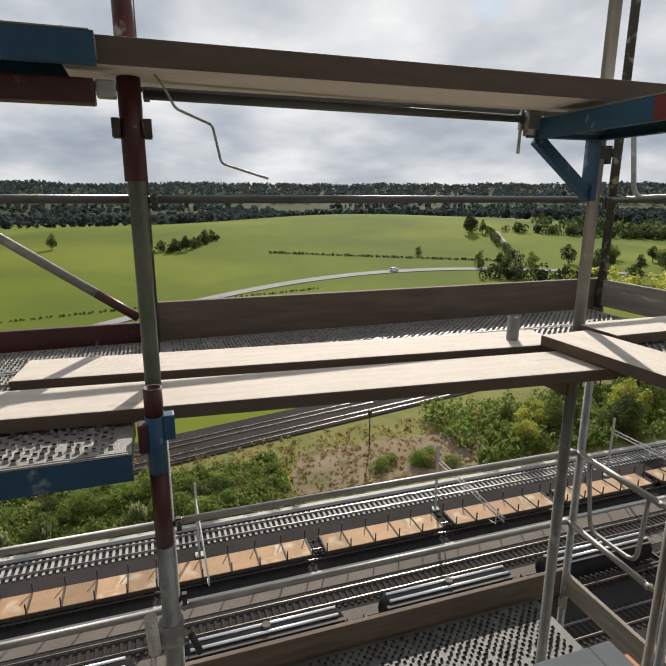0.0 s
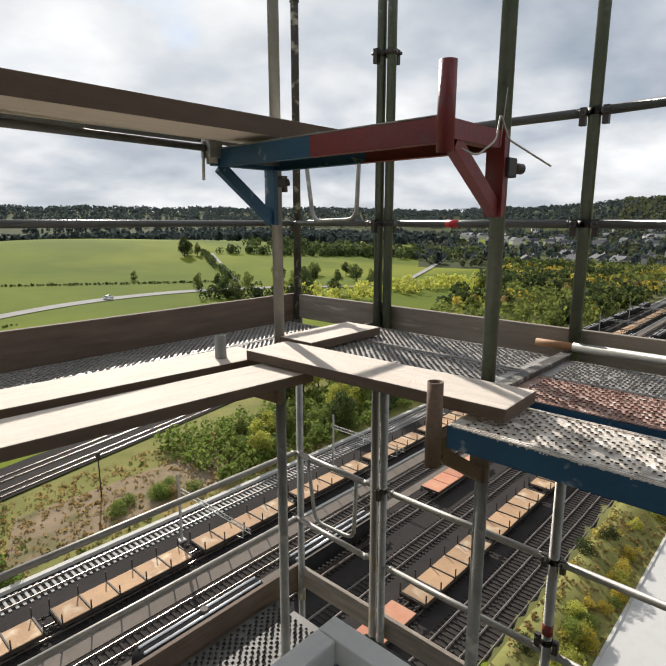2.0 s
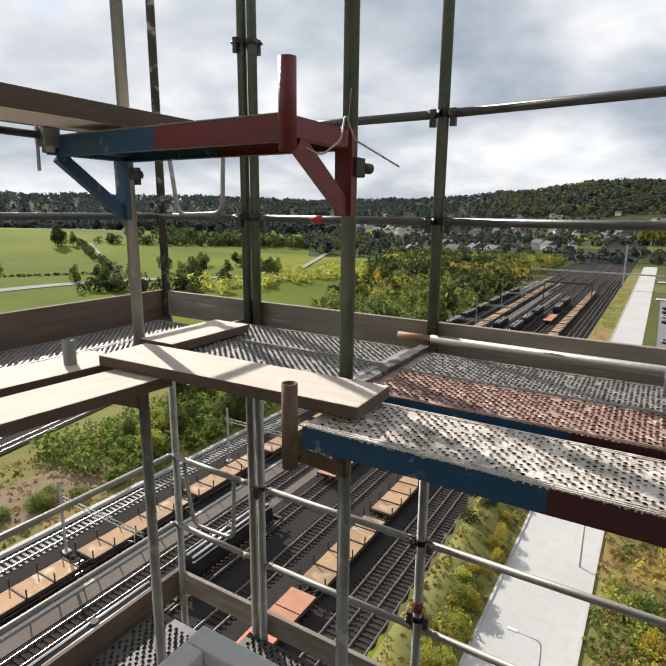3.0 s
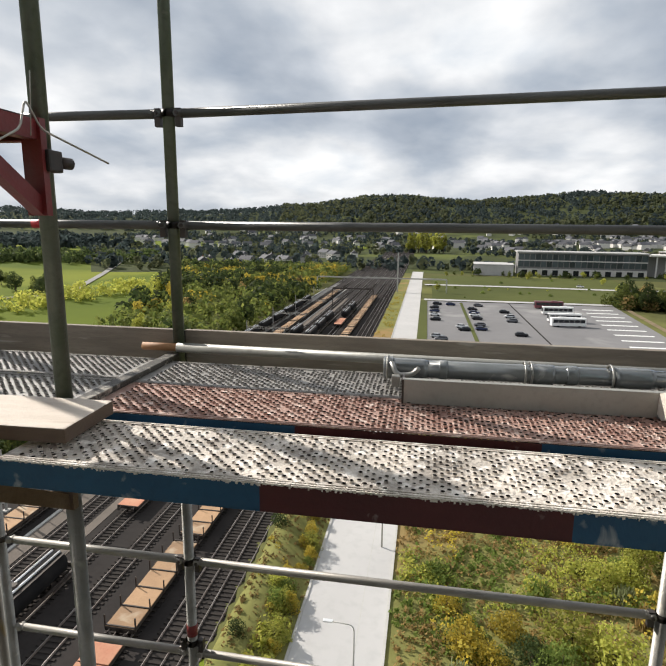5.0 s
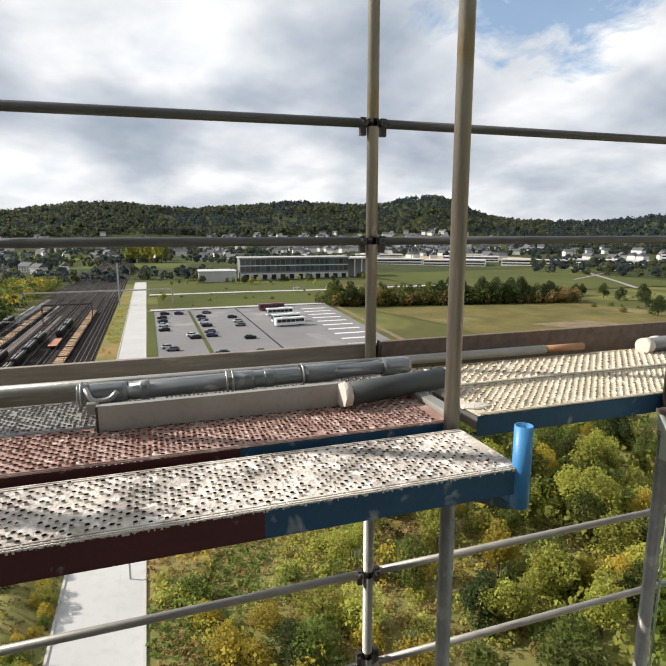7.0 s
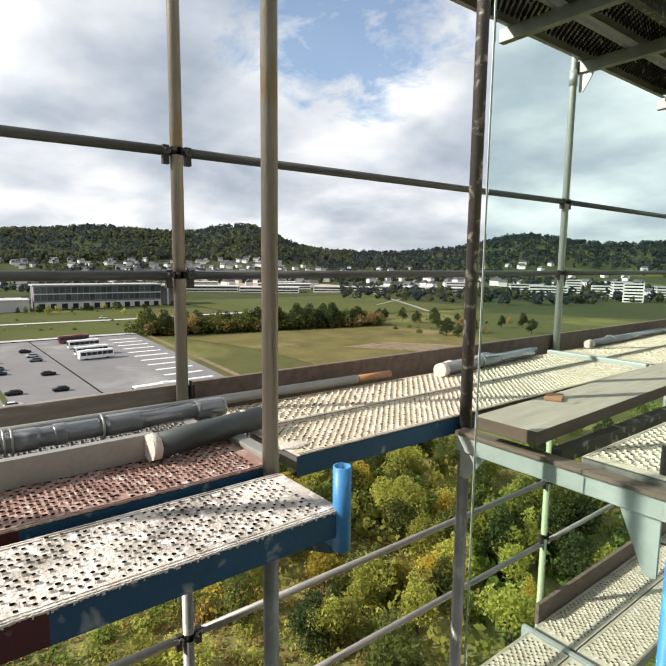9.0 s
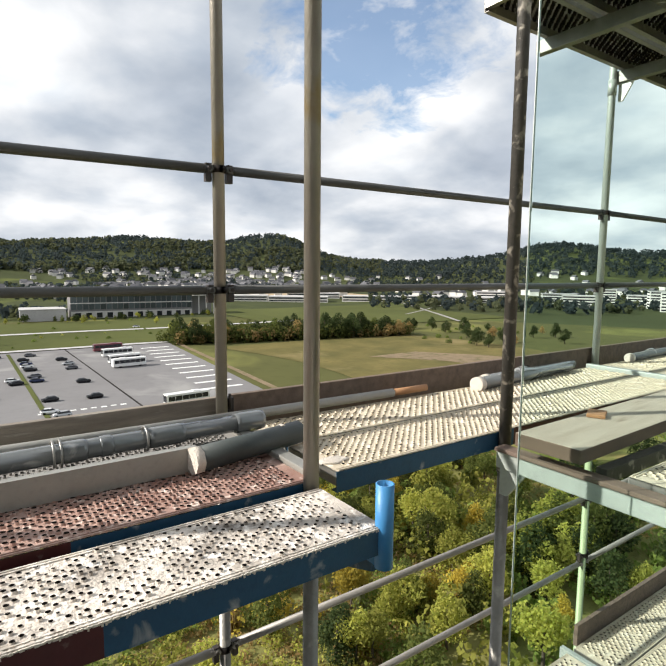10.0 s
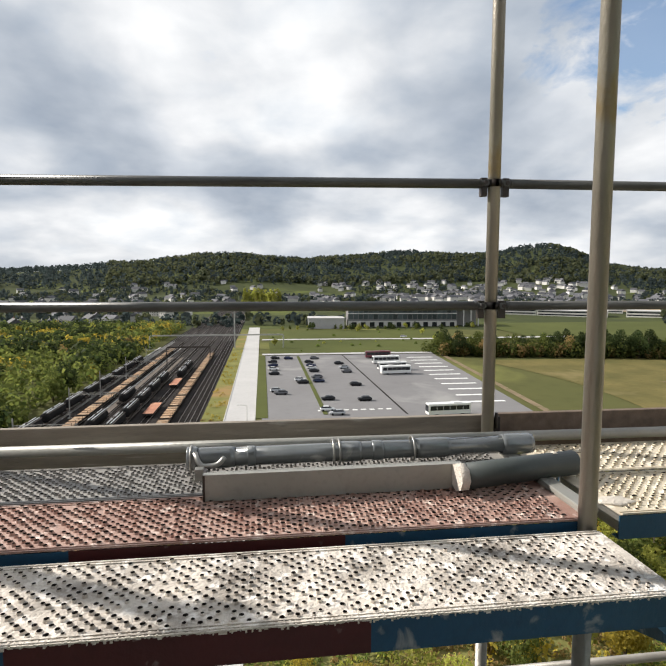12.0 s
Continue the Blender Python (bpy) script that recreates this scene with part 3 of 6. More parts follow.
# ---------------------------------------------------------------- land
def g(a, c, w):
    return math.exp(-((a - c) / w) ** 2)


def smooth(a, b, v):
    t = min(max((v - a) / (b - a), 0), 1)
    return t * t * (3 - 2 * t)


def ground_z(x, y):
    r, az = math.hypot(x, y), math.degrees(math.atan2(y, x))
    z = G
    z += 19 * g(x, 210, 230) * g(y, 470, 170) + 10 * g(x, -180, 260) * g(y, 420, 160)         # pasture swells
    z += 9 * g(x, 620, 240) * g(y, 620, 240)
    rise = 0.8 + 1.75 * g(az, 4, 12) + 2.0 * g(az, -17, 10) + 2.2 * g(az, -29, 5) + 1.9 * g(az, -57, 6) + 1.4 * g(az, -72, 7) + 0.2 * g(az, 75, 20)
    crest = -G + 0.6 + 35 * rise + 9 * noise.noise((az * 0.13, 0.3, 0)) + 5 * noise.noise((az * 0.5, 2.3, 0))
    z += crest * smooth(1000, 2050, r) ** 1.5
    z += 3 * smooth(150, 600, r) * smooth(90, 160, abs(y - 40)) * noise.noise((x * 0.006, y * 0.006, 1.7))
    z += 1.6 * smooth(9.6, 14, y) * smooth(16.5, 14.5, y) * smooth(20, 30, x) * smooth(120, 90, x)      # bank between road and yard
    return z


def leaf_material(name, base, tint, spread=0.35):
    """Leaves: colour varies from leaf to leaf and from plant to plant; light passes through."""
    m = bpy.data.materials.new(name)
    m.use_nodes = True
    n, l = m.node_tree.nodes, m.node_tree.links
    p, out = n["Principled BSDF"], n["Material Output"]
    geo, info = n.new("ShaderNodeNewGeometry"), n.new("ShaderNodeObjectInfo")
    x = n.new("ShaderNodeMix")
    x.data_type = "RGBA"
    x.inputs[6].default_value, x.inputs[7].default_value = (*base, 1), (*tint, 1)
    l.new(geo.outputs["Random Per Island"], x.inputs[0])
    h = n.new("ShaderNodeHueSaturation")
    r = n.new("ShaderNodeMapRange")
    r.inputs[3].default_value, r.inputs[4].default_value = 1 - spread, 1 + spread
    l.new(info.outputs["Random"], r.inputs[0])
    l.new(r.outputs[0], h.inputs["Value"])
    l.new(x.outputs[2], h.inputs["Color"])
    l.new(h.outputs[0], p.inputs["Base Color"])
    p.inputs["Roughness"].default_value, p.inputs["Specular IOR Level"].default_value = 0.8, 0.15
    t = n.new("ShaderNodeBsdfTranslucent")
    l.new(h.outputs[0], t.inputs["Color"])
    s = n.new("ShaderNodeMixShader")
    s.inputs[0].default_value = 0.55
    l.new(p.outputs[0], s.inputs[1])
    l.new(t.outputs[0], s.inputs[2])
    l.new(s.outputs[0], out.inputs["Surface"])
    return m


L_GREEN = leaf_material("green_leaves", (0.13, 0.185, 0.04), (0.20, 0.25, 0.06))
L_LIME = leaf_material("yellow_green_leaves", (0.29, 0.32, 0.06), (0.40, 0.38, 0.085))
L_YELLOW = leaf_material("autumn_yellow_leaves", (0.46, 0.35, 0.05), (0.36, 0.30, 0.06))
L_DARK = leaf_material("dark_leaves", (0.036, 0.056, 0.02), (0.07, 0.09, 0.03))
L_BROWN = leaf_material("russet_leaves", (0.38, 0.245, 0.10), (0.27, 0.22, 0.085))
L_PALE = leaf_material("pale_reed_leaves", (0.26, 0.27, 0.14), (0.17, 0.20, 0.08))
# bluish grey: haze over the far trees is put into this leaf colour
L_WOODS = leaf_material("distant_woods_with_haze", (0.042, 0.056, 0.056), (0.050, 0.066, 0.062), 0.1)
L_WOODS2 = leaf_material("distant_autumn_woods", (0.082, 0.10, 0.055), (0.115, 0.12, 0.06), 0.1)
L_OLIVE = leaf_material("olive_leaves", (0.075, 0.10, 0.025), (0.15, 0.165, 0.042))
M_BARK = material("bark", (0.10, 0.08, 0.06), 0.9, 0, (0.06, 0.05, 0.04), 4, 0.6, 0.3, 30)

M_GRASS = material("pasture", (0.135, 0.165, 0.018), 0.95, 0, (0.066, 0.094, 0.013), 0.010, 0.4, 0, 60, 0.3, spots=(0.165, 0.185, 0.024), spot_scale=0.0065, spot_at=0.53)
M_ROUGH = material("rough_grass", (0.21, 0.20, 0.07), 0.95, 0, (0.12, 0.125, 0.04), 0.25, 0.5, 0.8, 3, 0.6, spots=(0.27, 0.175, 0.08), spot_scale=0.06, spot_at=0.57)
M_DIRT = material("sandy_earth", (0.26, 0.195, 0.13), 0.95, 0, (0.14, 0.115, 0.07), 0.3, 0.6, 0.5, 3, 0.5, spots=(0.10, 0.10, 0.04), spot_scale=0.2, spot_at=0.56)
M_TOWN = material("gardens_and_scrub", (0.06, 0.07, 0.03), 0.95, 0, (0.042, 0.05, 0.022), 0.02, 0.6, 0, 5, 0.4, spots=(0.10, 0.115, 0.035), spot_scale=0.008, spot_at=0.56)
M_MEADOW = material("dry_meadow", (0.17, 0.14, 0.055), 0.95, 0, (0.075, 0.075, 0.028), 0.06, 0.45, 0, 5, 0.5, spots=(0.21, 0.17, 0.08), spot_scale=0.03, spot_at=0.58)
M_DULL = material("valley_grass", (0.105, 0.105, 0.04), 0.95, 0, (0.066, 0.07, 0.026), 0.02, 0.6, 0, 5, 0.4, spots=(0.15, 0.15, 0.05), spot_scale=0.02, spot_at=0.55)
M_FIELD = material("green_crop", (0.098, 0.108, 0.036), 0.95, 0, (0.06, 0.07, 0.024), 0.02, 0.6, 0, 5, 0.3)
M_QUARRY = material("bare_sandy_slope", (0.42, 0.33, 0.22), 0.95, 0, (0.33, 0.26, 0.17), 0.02, 0.6, 0, 5, 0.4)
bm = bmesh.new()
rings = [6 * 1.05 ** k for k in range(137)]
ANG = 300
prev = None
for r in rings:
    ring = []
    for k in range(ANG):
        a = 2 * math.pi * k / ANG
        x, y = r * math.cos(a), r * math.sin(a)
        ring.append(bm.verts.new((x, y, ground_z(x, y))))
    if prev is None:
        bm.faces.new(ring)
    else:
        for k in range(ANG):
            f = bm.faces.new((prev[k], prev[(k + 1) % ANG], ring[(k + 1) % ANG], ring[k]))
            f.smooth = True
            c = f.calc_center_median()
            az = math.degrees(math.atan2(c.y, c.x))
            if r > 430 and -110 < az < 34 or r > 900:
                f.material_index = 1
            elif c.y < 14.5 and r < 140:
                f.material_index = 2
            elif az < 24:
                f.material_index = 3
    prev = ring
solo("ground", bm, [M_GRASS, M_TOWN, M_ROUGH, M_DULL], "rolling green pasture and valley floor", "ground", "", "structure")


def drape(name, nx, ny, place, mat, label, category, lift, kind="structure"):
    """A sheet laid over the ground: place(u, v) gives x, y for u, v in 0..1."""
    bm = bmesh.new()
    rows = []
    for j in range(ny + 1):
        row = []
        for i in range(nx + 1):
            x, y = place(i / nx, j / ny)
            row.append(bm.verts.new((x, y, ground_z(x, y) + lift)))
        rows.append(row)
    for a, b in zip(rows, rows[1:]):
        for i in range(nx):
            bm.faces.new((a[i], a[i + 1], b[i + 1], b[i])).smooth = True
    return solo(name, bm, mat, label, category, "", kind)


M_BALLAST = material("ballast", (0.046, 0.040, 0.037), 0.95, 0, (0.026, 0.024, 0.023), 0.25, 0.6, 0.4, 6, 0.5)
M_PLATFORM = material("cinder_strip", (0.17, 0.145, 0.125), 0.95, 0, (0.12, 0.105, 0.09), 0.4, 0.6, 0.4, 6, 0.4)
M_ROAD = material("pale_asphalt", (0.47, 0.46, 0.445), 0.9, 0, (0.40, 0.39, 0.38), 0.1, 0.5, 0.1, 10, 0.2)
M_LANE = material("worn_lane_asphalt", (0.31, 0.30, 0.28), 0.9, 0, (0.25, 0.24, 0.225), 0.08, 0.5, 0.1, 10, 0.2)
M_TARMAC = material("car_park_tarmac", (0.21, 0.205, 0.205), 0.9, 0, (0.17, 0.165, 0.165), 0.05, 0.5, 0.1, 10, 0.2, spots=(0.27, 0.265, 0.255), spot_scale=0.04, spot_at=0.56)
M_LINE = material("white_road_paint", (0.75, 0.75, 0.72), 0.8, 0, (0.6, 0.6, 0.58), 1.0, 0.5)
M_STEELRAIL = material("polished_rail", (0.42, 0.38, 0.35), 0.35, 0.8, (0.24, 0.19, 0.16), 0.5, 0.5, fine=0.2)
M_SLEEPER = material("dark_sleepers", (0.046, 0.040, 0.036), 0.92, 0, (0.034, 0.030, 0.027), 0.7, 0.6)
M_SLEEPERPALE = material("concrete_sleepers", (0.42, 0.41, 0.39), 0.9, 0, (0.32, 0.31, 0.29), 0.7, 0.6)
M_TROUGH = material("concrete_cable_trough", (0.46, 0.45, 0.42), 0.85, 0, (0.36, 0.35, 0.32), 0.5, 0.6)
solo("railway_bed", boxes((-400, 900, 15.5, 54.4, G - 0.5, G + 0.15)), M_BALLAST, "dark ballast bed of the railway yard", "railway bed", "", "structure")
solo("cinder_path", boxes((-300, 260, 40.9, 42.7, G + 0.1, G + 0.22)), M_PLATFORM, "brown cinder path between the tracks", "path", "", "structure")
solo("cinder_path", boxes((-300, 260, 36.4, 37.6, G + 0.1, G + 0.2)), M_PLATFORM, "brown cinder path between the tracks", "path", "", "structure")
solo("cable_trough", boxes((-300, 300, 42.75, 43.15, G + 0.1, G + 0.32)), M_TROUGH, "pale concrete cable trough along the track", "cable trough")
solo("cable_trough", boxes((-300, 300, 53.9, 54.5, G + 0.1, G + 0.55)), M_TROUGH, "pale concrete cable trough at the yard's edge", "cable trough")
solo("road", boxes((-60, 430, 1.9, 9.5, G - 0.5, G + 0.12)), M_ROAD, "pale asphalt road beside the railway", "road", "", "structure")
solo("road_marking", boxes((-60, 430, 4.17, 4.27, G + 0.10, G + 0.125)), M_TROUGH, "white line along the road's footway", "road marking", "", "structure")
solo("kerb", boxes((-60, 430, 9.5, 9.75, G - 0.2, G + 0.24)), M_TROUGH, "pale concrete kerb", "kerb", "", "structure")
solo("kerb", boxes((-60, 430, 1.65, 1.9, G - 0.2, G + 0.22)), M_TROUGH, "pale concrete kerb", "kerb", "", "structure")
bm = bmesh.new()
loft_low, loft_top = [[bm.verts.new((x, y, z)) for x, y in ((136, 0), (136, -74), (262, -85), (262, 0))] for z in (G - 0.5, G + 0.10)]
bm.faces.new(loft_top)
for k in range(4):
    bm.faces.new((loft_low[k], loft_low[(k + 1) % 4], loft_top[(k + 1) % 4], loft_top[k]))
solo("car_park", bm, M_TARMAC, "grey tarmac car park", "car park", "", "structure")
drape("footpath", 20, 1, lambda u, v: (132 + 130 * u, -76.5 - 11 * u - 2.2 * v), M_DIRT, "sandy footpath along the car park", "path", 0.2)
drape("verge", 120, 8, lambda u, v: (-20 + 400 * u, 9.76 + 5.9 * v), M_ROUGH, "rough grass between yard and road", "verge", 0.1)
drape("field_road", 60, 1, lambda u, v: (-60 + 300 * u, 222 - 0.0040 * (-60 + 300 * u - 115) ** 2 + 7 * v), M_LANE, "pale road curving through the pasture", "road", 0.25)
drape("scrub_strip", 60, 6, lambda u, v: (-60 + 190 * u, 54.5 + v * (15 + 0.2217 * (-60 + 190 * u))), M_ROUGH, "rough grass strip above the yard", "verge", 0.12)
drape("earth_patch", 14, 6, lambda u, v: (13 + 32 * u + 5 * v, 57 + 11 * v), M_DIRT, "bare sandy earth above the yard", "earth", 0.17)
drape("meadow", 30, 20, lambda u, v: (95 + 140 * u, -96 - 110 * v - 14 * math.sin(3 * u)), M_MEADOW, "dry meadow beside the car park", "meadow", 0.15)
drape("earth_bank", 20, 5, lambda u, v: (120 + 55 * u, -150 - 26 * v - 12 * math.sin(4 * u)), M_DIRT, "bare brown earth bank", "earth", 0.25)
drape("crop_field", 20, 10, lambda u, v: (275 + 170 * u, -175 - 190 * v), M_FIELD, "green crop field", "field", 0.4)
drape("lawn", 20, 10, lambda u, v: (268 + 130 * u, -4 - 120 * v), M_FIELD, "green lawn before the long building", "lawn", 0.3)
drape("access_road", 20, 1, lambda u, v: (262 + 5 * v, 0 - 130 * u), M_ROAD, "pale access road beside the car park", "road", 0.45)
drape("access_road", 20, 1, lambda u, v: (330 + 6 * v, 0 - 200 * u), M_ROAD, "pale access road before the long building", "road", 0.5)
drape("sandy_slope", 20, 6, lambda u, v: (620 + 200 * v, -210 - 330 * u), M_QUARRY, "bare sandy slope beyond the fields", "earth", 0.8)
drape("crop_field", 16, 8, lambda u, v: (700 + 260 * u, 330 + 250 * v), M_GRASS, "bright pasture beyond the woods", "field", 0.6)
drape("crop_field", 16, 8, lambda u, v: (760 + 200 * u, 90 + 90 * v), M_GRASS, "pasture between the houses and the hills", "field", 0.8)
drape("access_road", 30, 1, lambda u, v: (230 + 330 * u, 165 + 150 * u + 4 * v), M_LANE, "pale road through the woods", "road", 0.5)
drape("field_path", 24, 1, lambda u, v: (269 + 303 * u, -301 - 184 * u + 4 * v), M_LANE, "pale path across the green field", "path", 0.55)
drape("field_path", 24, 1, lambda u, v: (449 - 120 * u, -495 + 190 * u + 4 * v), M_LANE, "pale path across the green field", "path", 0.55)
# bay lines of the car park
for k in range(11):
    x = 152 + k * 9.6
    solo("bay_line", boxes((x, x + 1.6, -71.5 - 0.085 * (x - 141), -59 - 0.085 * (x - 141), G + 0.09, G + 0.125)), M_LINE, "broad white bay line on the tarmac", "bay line", "bay lines", "structure")
for k in range(9):
    solo("bay_line", boxes((146.0 + 0.35 * (k % 2), 147.2, -36 + k * 2.4, -34.6 + k * 2.4, G + 0.09, G + 0.125)), M_LINE, "white crossing stripe on the tarmac", "bay line", "bay lines", "structure")
solo("kerb_island", boxes((142, 258, -17.6, -16.4, G + 0.05, G + 0.22)), M_FIELD, "narrow grass island between parking rows", "island", "", "structure")
solo("kerb_island", boxes((140, 262, -1.6, 1.6, G + 0.05, G + 0.2)), M_FIELD, "grass verge between road and car park", "verge", "", "structure")
solo("seam", boxes((140, 262, -39.2, -38.6, G + 0.05, G + 0.115)), M_BALLAST, "dark drainage seam in the tarmac", "drain", "", "structure")


# ---------------------------------------------------------------- railway
def track(y, x0, x1, pale=False, z=G + 0.15, m=None, length=None):
    t = thing("railway_track", m or (0, y, z), "railway track with pale concrete sleepers" if pale else "railway track with dark sleepers and worn rails", "railway track", "railway tracks")
    for s in (-0.755, 0.755):
        part("rail", boxes((x0, x1, s - 0.035, s + 0.035, 0.12, 0.27), (x0, x1, s - 0.07, s + 0.07, 0.10, 0.125)), M_STEELRAIL, t)
    bm = bmesh.new()
    x = x0
    while x < min(x1, 330):
        box(bm, x, x + 0.26, -1.3, 1.3, -0.02, 0.10)
        x += 0.62
    tagged(part("sleeper_row", bm, M_SLEEPERPALE if pale else M_SLEEPER, t), kind="stuff")
    return t


for y, pale in ((52.2, True), (45.6, False), (39.4, False), (34.2, False), (29.3, False), (24.0, False), (20.0, False), (17.2, False)):
    track(y, -120 if y > 30 else -20, 700, pale)
for off in (0, 4.2):
    track(0, -90, 130, False, m=Matrix.Translation((0, 75.2 - off, G + 0.35)) @ pose(0, 0, 0, 0, 0, 12.5))
drape("railway_embankment", 30, 3, lambda u, v: (-90 + 220 * u, 69.5 + 0.2217 * (-90 + 220 * u) + 9.5 * v), M_BALLAST, "dark ballast of the branch line", "railway bed", 0.33)

M_WOODDECK = material("orange_brown_wagon_floor", (0.38, 0.235, 0.125), 0.85, 0, (0.25, 0.15, 0.08), 0.6, 0.6, 0.2, 20, 0.5, spots=(0.44, 0.34, 0.23), spot_scale=0.5, spot_at=0.57, per_object=0.25)
M_REDDECK = material("rust_red_wagon_floor", (0.40, 0.13, 0.07), 0.85, 0, (0.45, 0.25, 0.15), 0.5, 0.6, 0.2, 20, 0.3, per_object=0.2)
M_WAGON = material("black_brown_wagon_frame", (0.035, 0.028, 0.024), 0.7, 0.2, (0.06, 0.045, 0.035), 1.0, 0.6)
M_TANK = material("black_tank_paint", (0.012, 0.012, 0.013), 0.92, 0.0, (0.03, 0.028, 0.027), 0.6, 0.5, fine=0.2)
M_SHINY = material("bright_pipe_metal", (0.80, 0.80, 0.80), 0.35, 0.5, (0.68, 0.68, 0.68), 1, 0.5, fine=0.1)


def bogie(parent, x):
    bm = bmesh.new()
    for s in (-1, 1):
        box(bm, x - 1.3, x + 1.3, s * 0.98 - 0.06, s * 0.98 + 0.06, 0.55, 0.85)
    box(bm, x - 0.25, x + 0.25, -1.0, 1.0, 0.6, 0.9)
    b = part("bogie", bm, M_WAGON, parent)
    for dx in (-0.9, 0.9):
        bm = bmesh.new()
        for s in (-0.755, 0.755):
            tube(bm, (x + dx, s - 0.065, 0.73), (x + dx, s + 0.065, 0.73), 0.46, 16)
        tube(bm, (x + dx, -0.75, 0.73), (x + dx, 0.75, 0.73), 0.08, 8)
        part("wheelset", bm, M_WAGON, b)


def flat_wagon(length=13.2, deck=None, stakes=True):
    t = thing("flat_wagon", (0, 0, 0), "empty flat wagon with orange-brown timber floor and steel stakes", "railway wagon", "flat wagons")
    h = length / 2
    n = 5
    for k in range(n):
        a, b = -h + length * k / n + 0.06, -h + length * (k + 1) / n - 0.06
        part("floor_panel", bevelled(boxes((a, b, -1.33, 1.33, 1.16, 1.27)), 0.02, 1), deck or M_WOODDECK, t)
    part("underframe", boxes((-h, h, -1.36, -1.22, 0.86, 1.2), (-h, h, 1.22, 1.36, 0.86, 1.2), (-h, h, -0.35, 0.35, 0.8, 1.15), (-h, -h + 0.2, -1.36, 1.36, 0.86, 1.24), (h - 0.2, h, -1.36, 1.36, 0.86, 1.24)), M_WAGON, t)
    for x in (-h + 2.6, h - 2.6):
        bogie(t, x)
    if stakes:
        for k in range(n + 1):
            x = min(max(-h + length * k / n, -h + 0.15), h - 0.15)
            bm = boxes((x - 0.05, x + 0.05, -1.46, -1.36, 0.95, 2.25), (x - 0.05, x + 0.05, 1.36, 1.46, 0.95, 2.25), (x - 0.06, x + 0.06, -1.36, 1.36, 1.25, 1.36))
            part("stake_frame", bm, M_WAGON, t)
    for s in (-1, 1):
        bm = bmesh.new()
        for q in (-0.87, 0.87):
            tube(bm, (s * h, q, 1.05), (s * (h + 0.5), q, 1.05), 0.09, 10)
            tube(bm, (s * (h + 0.5), q, 1.05), (s * (h + 0.56), q, 1.05), 0.22, 12)
        part("buffer_beam", bm, M_WAGON, t)
    return t


def tank_wagon(length=14.4):
    t = thing("tank_wagon", (0, 0, 0), "glossy black tank wagon with bright top pipes", "railway wagon", "tank wagons")
    h = length / 2
    bm = bmesh.new()
    tube(bm, (-h + 1.0, 0, 2.25), (h - 1.0, 0, 2.25), 1.2, 24, rings=[(0, 0.5), (0.02, 0.95), (0.05, 1.2), (0.95, 1.2), (0.98, 0.95), (1, 0.5)])
    part("tank", bm, M_TANK, t)
    part("underframe", boxes((-h, h, -1.3, -1.1, 0.86, 1.15), (-h, h, 1.1, 1.3, 0.86, 1.15), (-h, -h + 0.25, -1.3, 1.3, 0.86, 1.3), (h - 0.25, h, -1.3, 1.3, 0.86, 1.3)), M_WAGON, t)
    for q in (0.35, -0.45):
        bm = tube(bmesh.new(), (-h + 1.6, q, 3.46), (h - 1.6, q, 3.44), 0.12, 10)
        part("top_pipe", bm, M_SHINY, t, "bright metal pipe along the top")
    part("walkway", boxes((-h + 1.2, h - 1.2, -1.02, -0.72, 3.28, 3.33)), M_WAGON, t)
    part("dome", tube(bmesh.new(), (0, 0, 3.3), (0, 0, 3.75), 0.35, 14), M_WAGON, t)
    bm = bmesh.new()
    for s in (-0.25, 0.25):
        tube(bm, (0.8 + s, 1.25, 1.0), (0.8 + s, 1.0, 3.3), 0.025, 6)
    for k in range(6):
        tube(bm, (0.55, 1.22 - 0.035 * k, 1.2 + 0.36 * k), (1.05, 1.22 - 0.035 * k, 1.2 + 0.36 * k), 0.02, 6)
    part("ladder", bm, M_SHINY, t)
    for x in (-h + 2.3, h - 2.3):
        bogie(t, x)
    for s in (-1, 1):
        bm = bmesh.new()
        for q in (-0.87, 0.87):
            tube(bm, (s * h, q, 1.05), (s * (h + 0.5), q, 1.05), 0.09, 10)
            tube(bm, (s * (h + 0.5), q, 1.05), (s * (h + 0.56), q, 1.05), 0.22, 12)
        part("buffer_beam", bm, M_WAGON, t)
    return t


ZR = G + 0.15 + 0.27 - 0.27
fw, fr, tw = flat_wagon(), flat_wagon(deck=M_REDDECK, stakes=False), tank_wagon()
tagged(fr, "empty flat wagon with a faded red floor")
fw.matrix_world = Matrix.Translation((-22.5, 45.6, ZR))
for k in range(1, 22):
    copy_thing(fw, Matrix.Translation((-22.5 + 14.4 * k, 45.6, ZR)))
for k in range(16):
    copy_thing(fw, Matrix.Translation((43.6 + 14.4 * k, 24.0, ZR)))
fr.matrix_world = Matrix.Translation((29.2, 24.0, ZR))
for x, y in ((62.5, 34.2), (118, 29.3), (150, 29.3), (190, 29.3), (120, 20.0)):
    copy_thing(fr, Matrix.Translation((x, y, ZR)))
tw.matrix_world = Matrix.Translation((6.2, 34.2, ZR))
for k in (-1, 1, 2, 5, 6, 7, 8, 9, 10, 11, 12):
    copy_thing(tw, Matrix.Translation((6.2 + 15.6 * k, 34.2, ZR)))
for x in (135, 165, 205, 221):
    copy_thing(tw, Matrix.Translation((x, 39.4 if x in (135, 165) else 29.3, ZR)))
for k in range(9):
    copy_thing(tw, Matrix.Translation((112 + 15.6 * k, 52.2, ZR)))


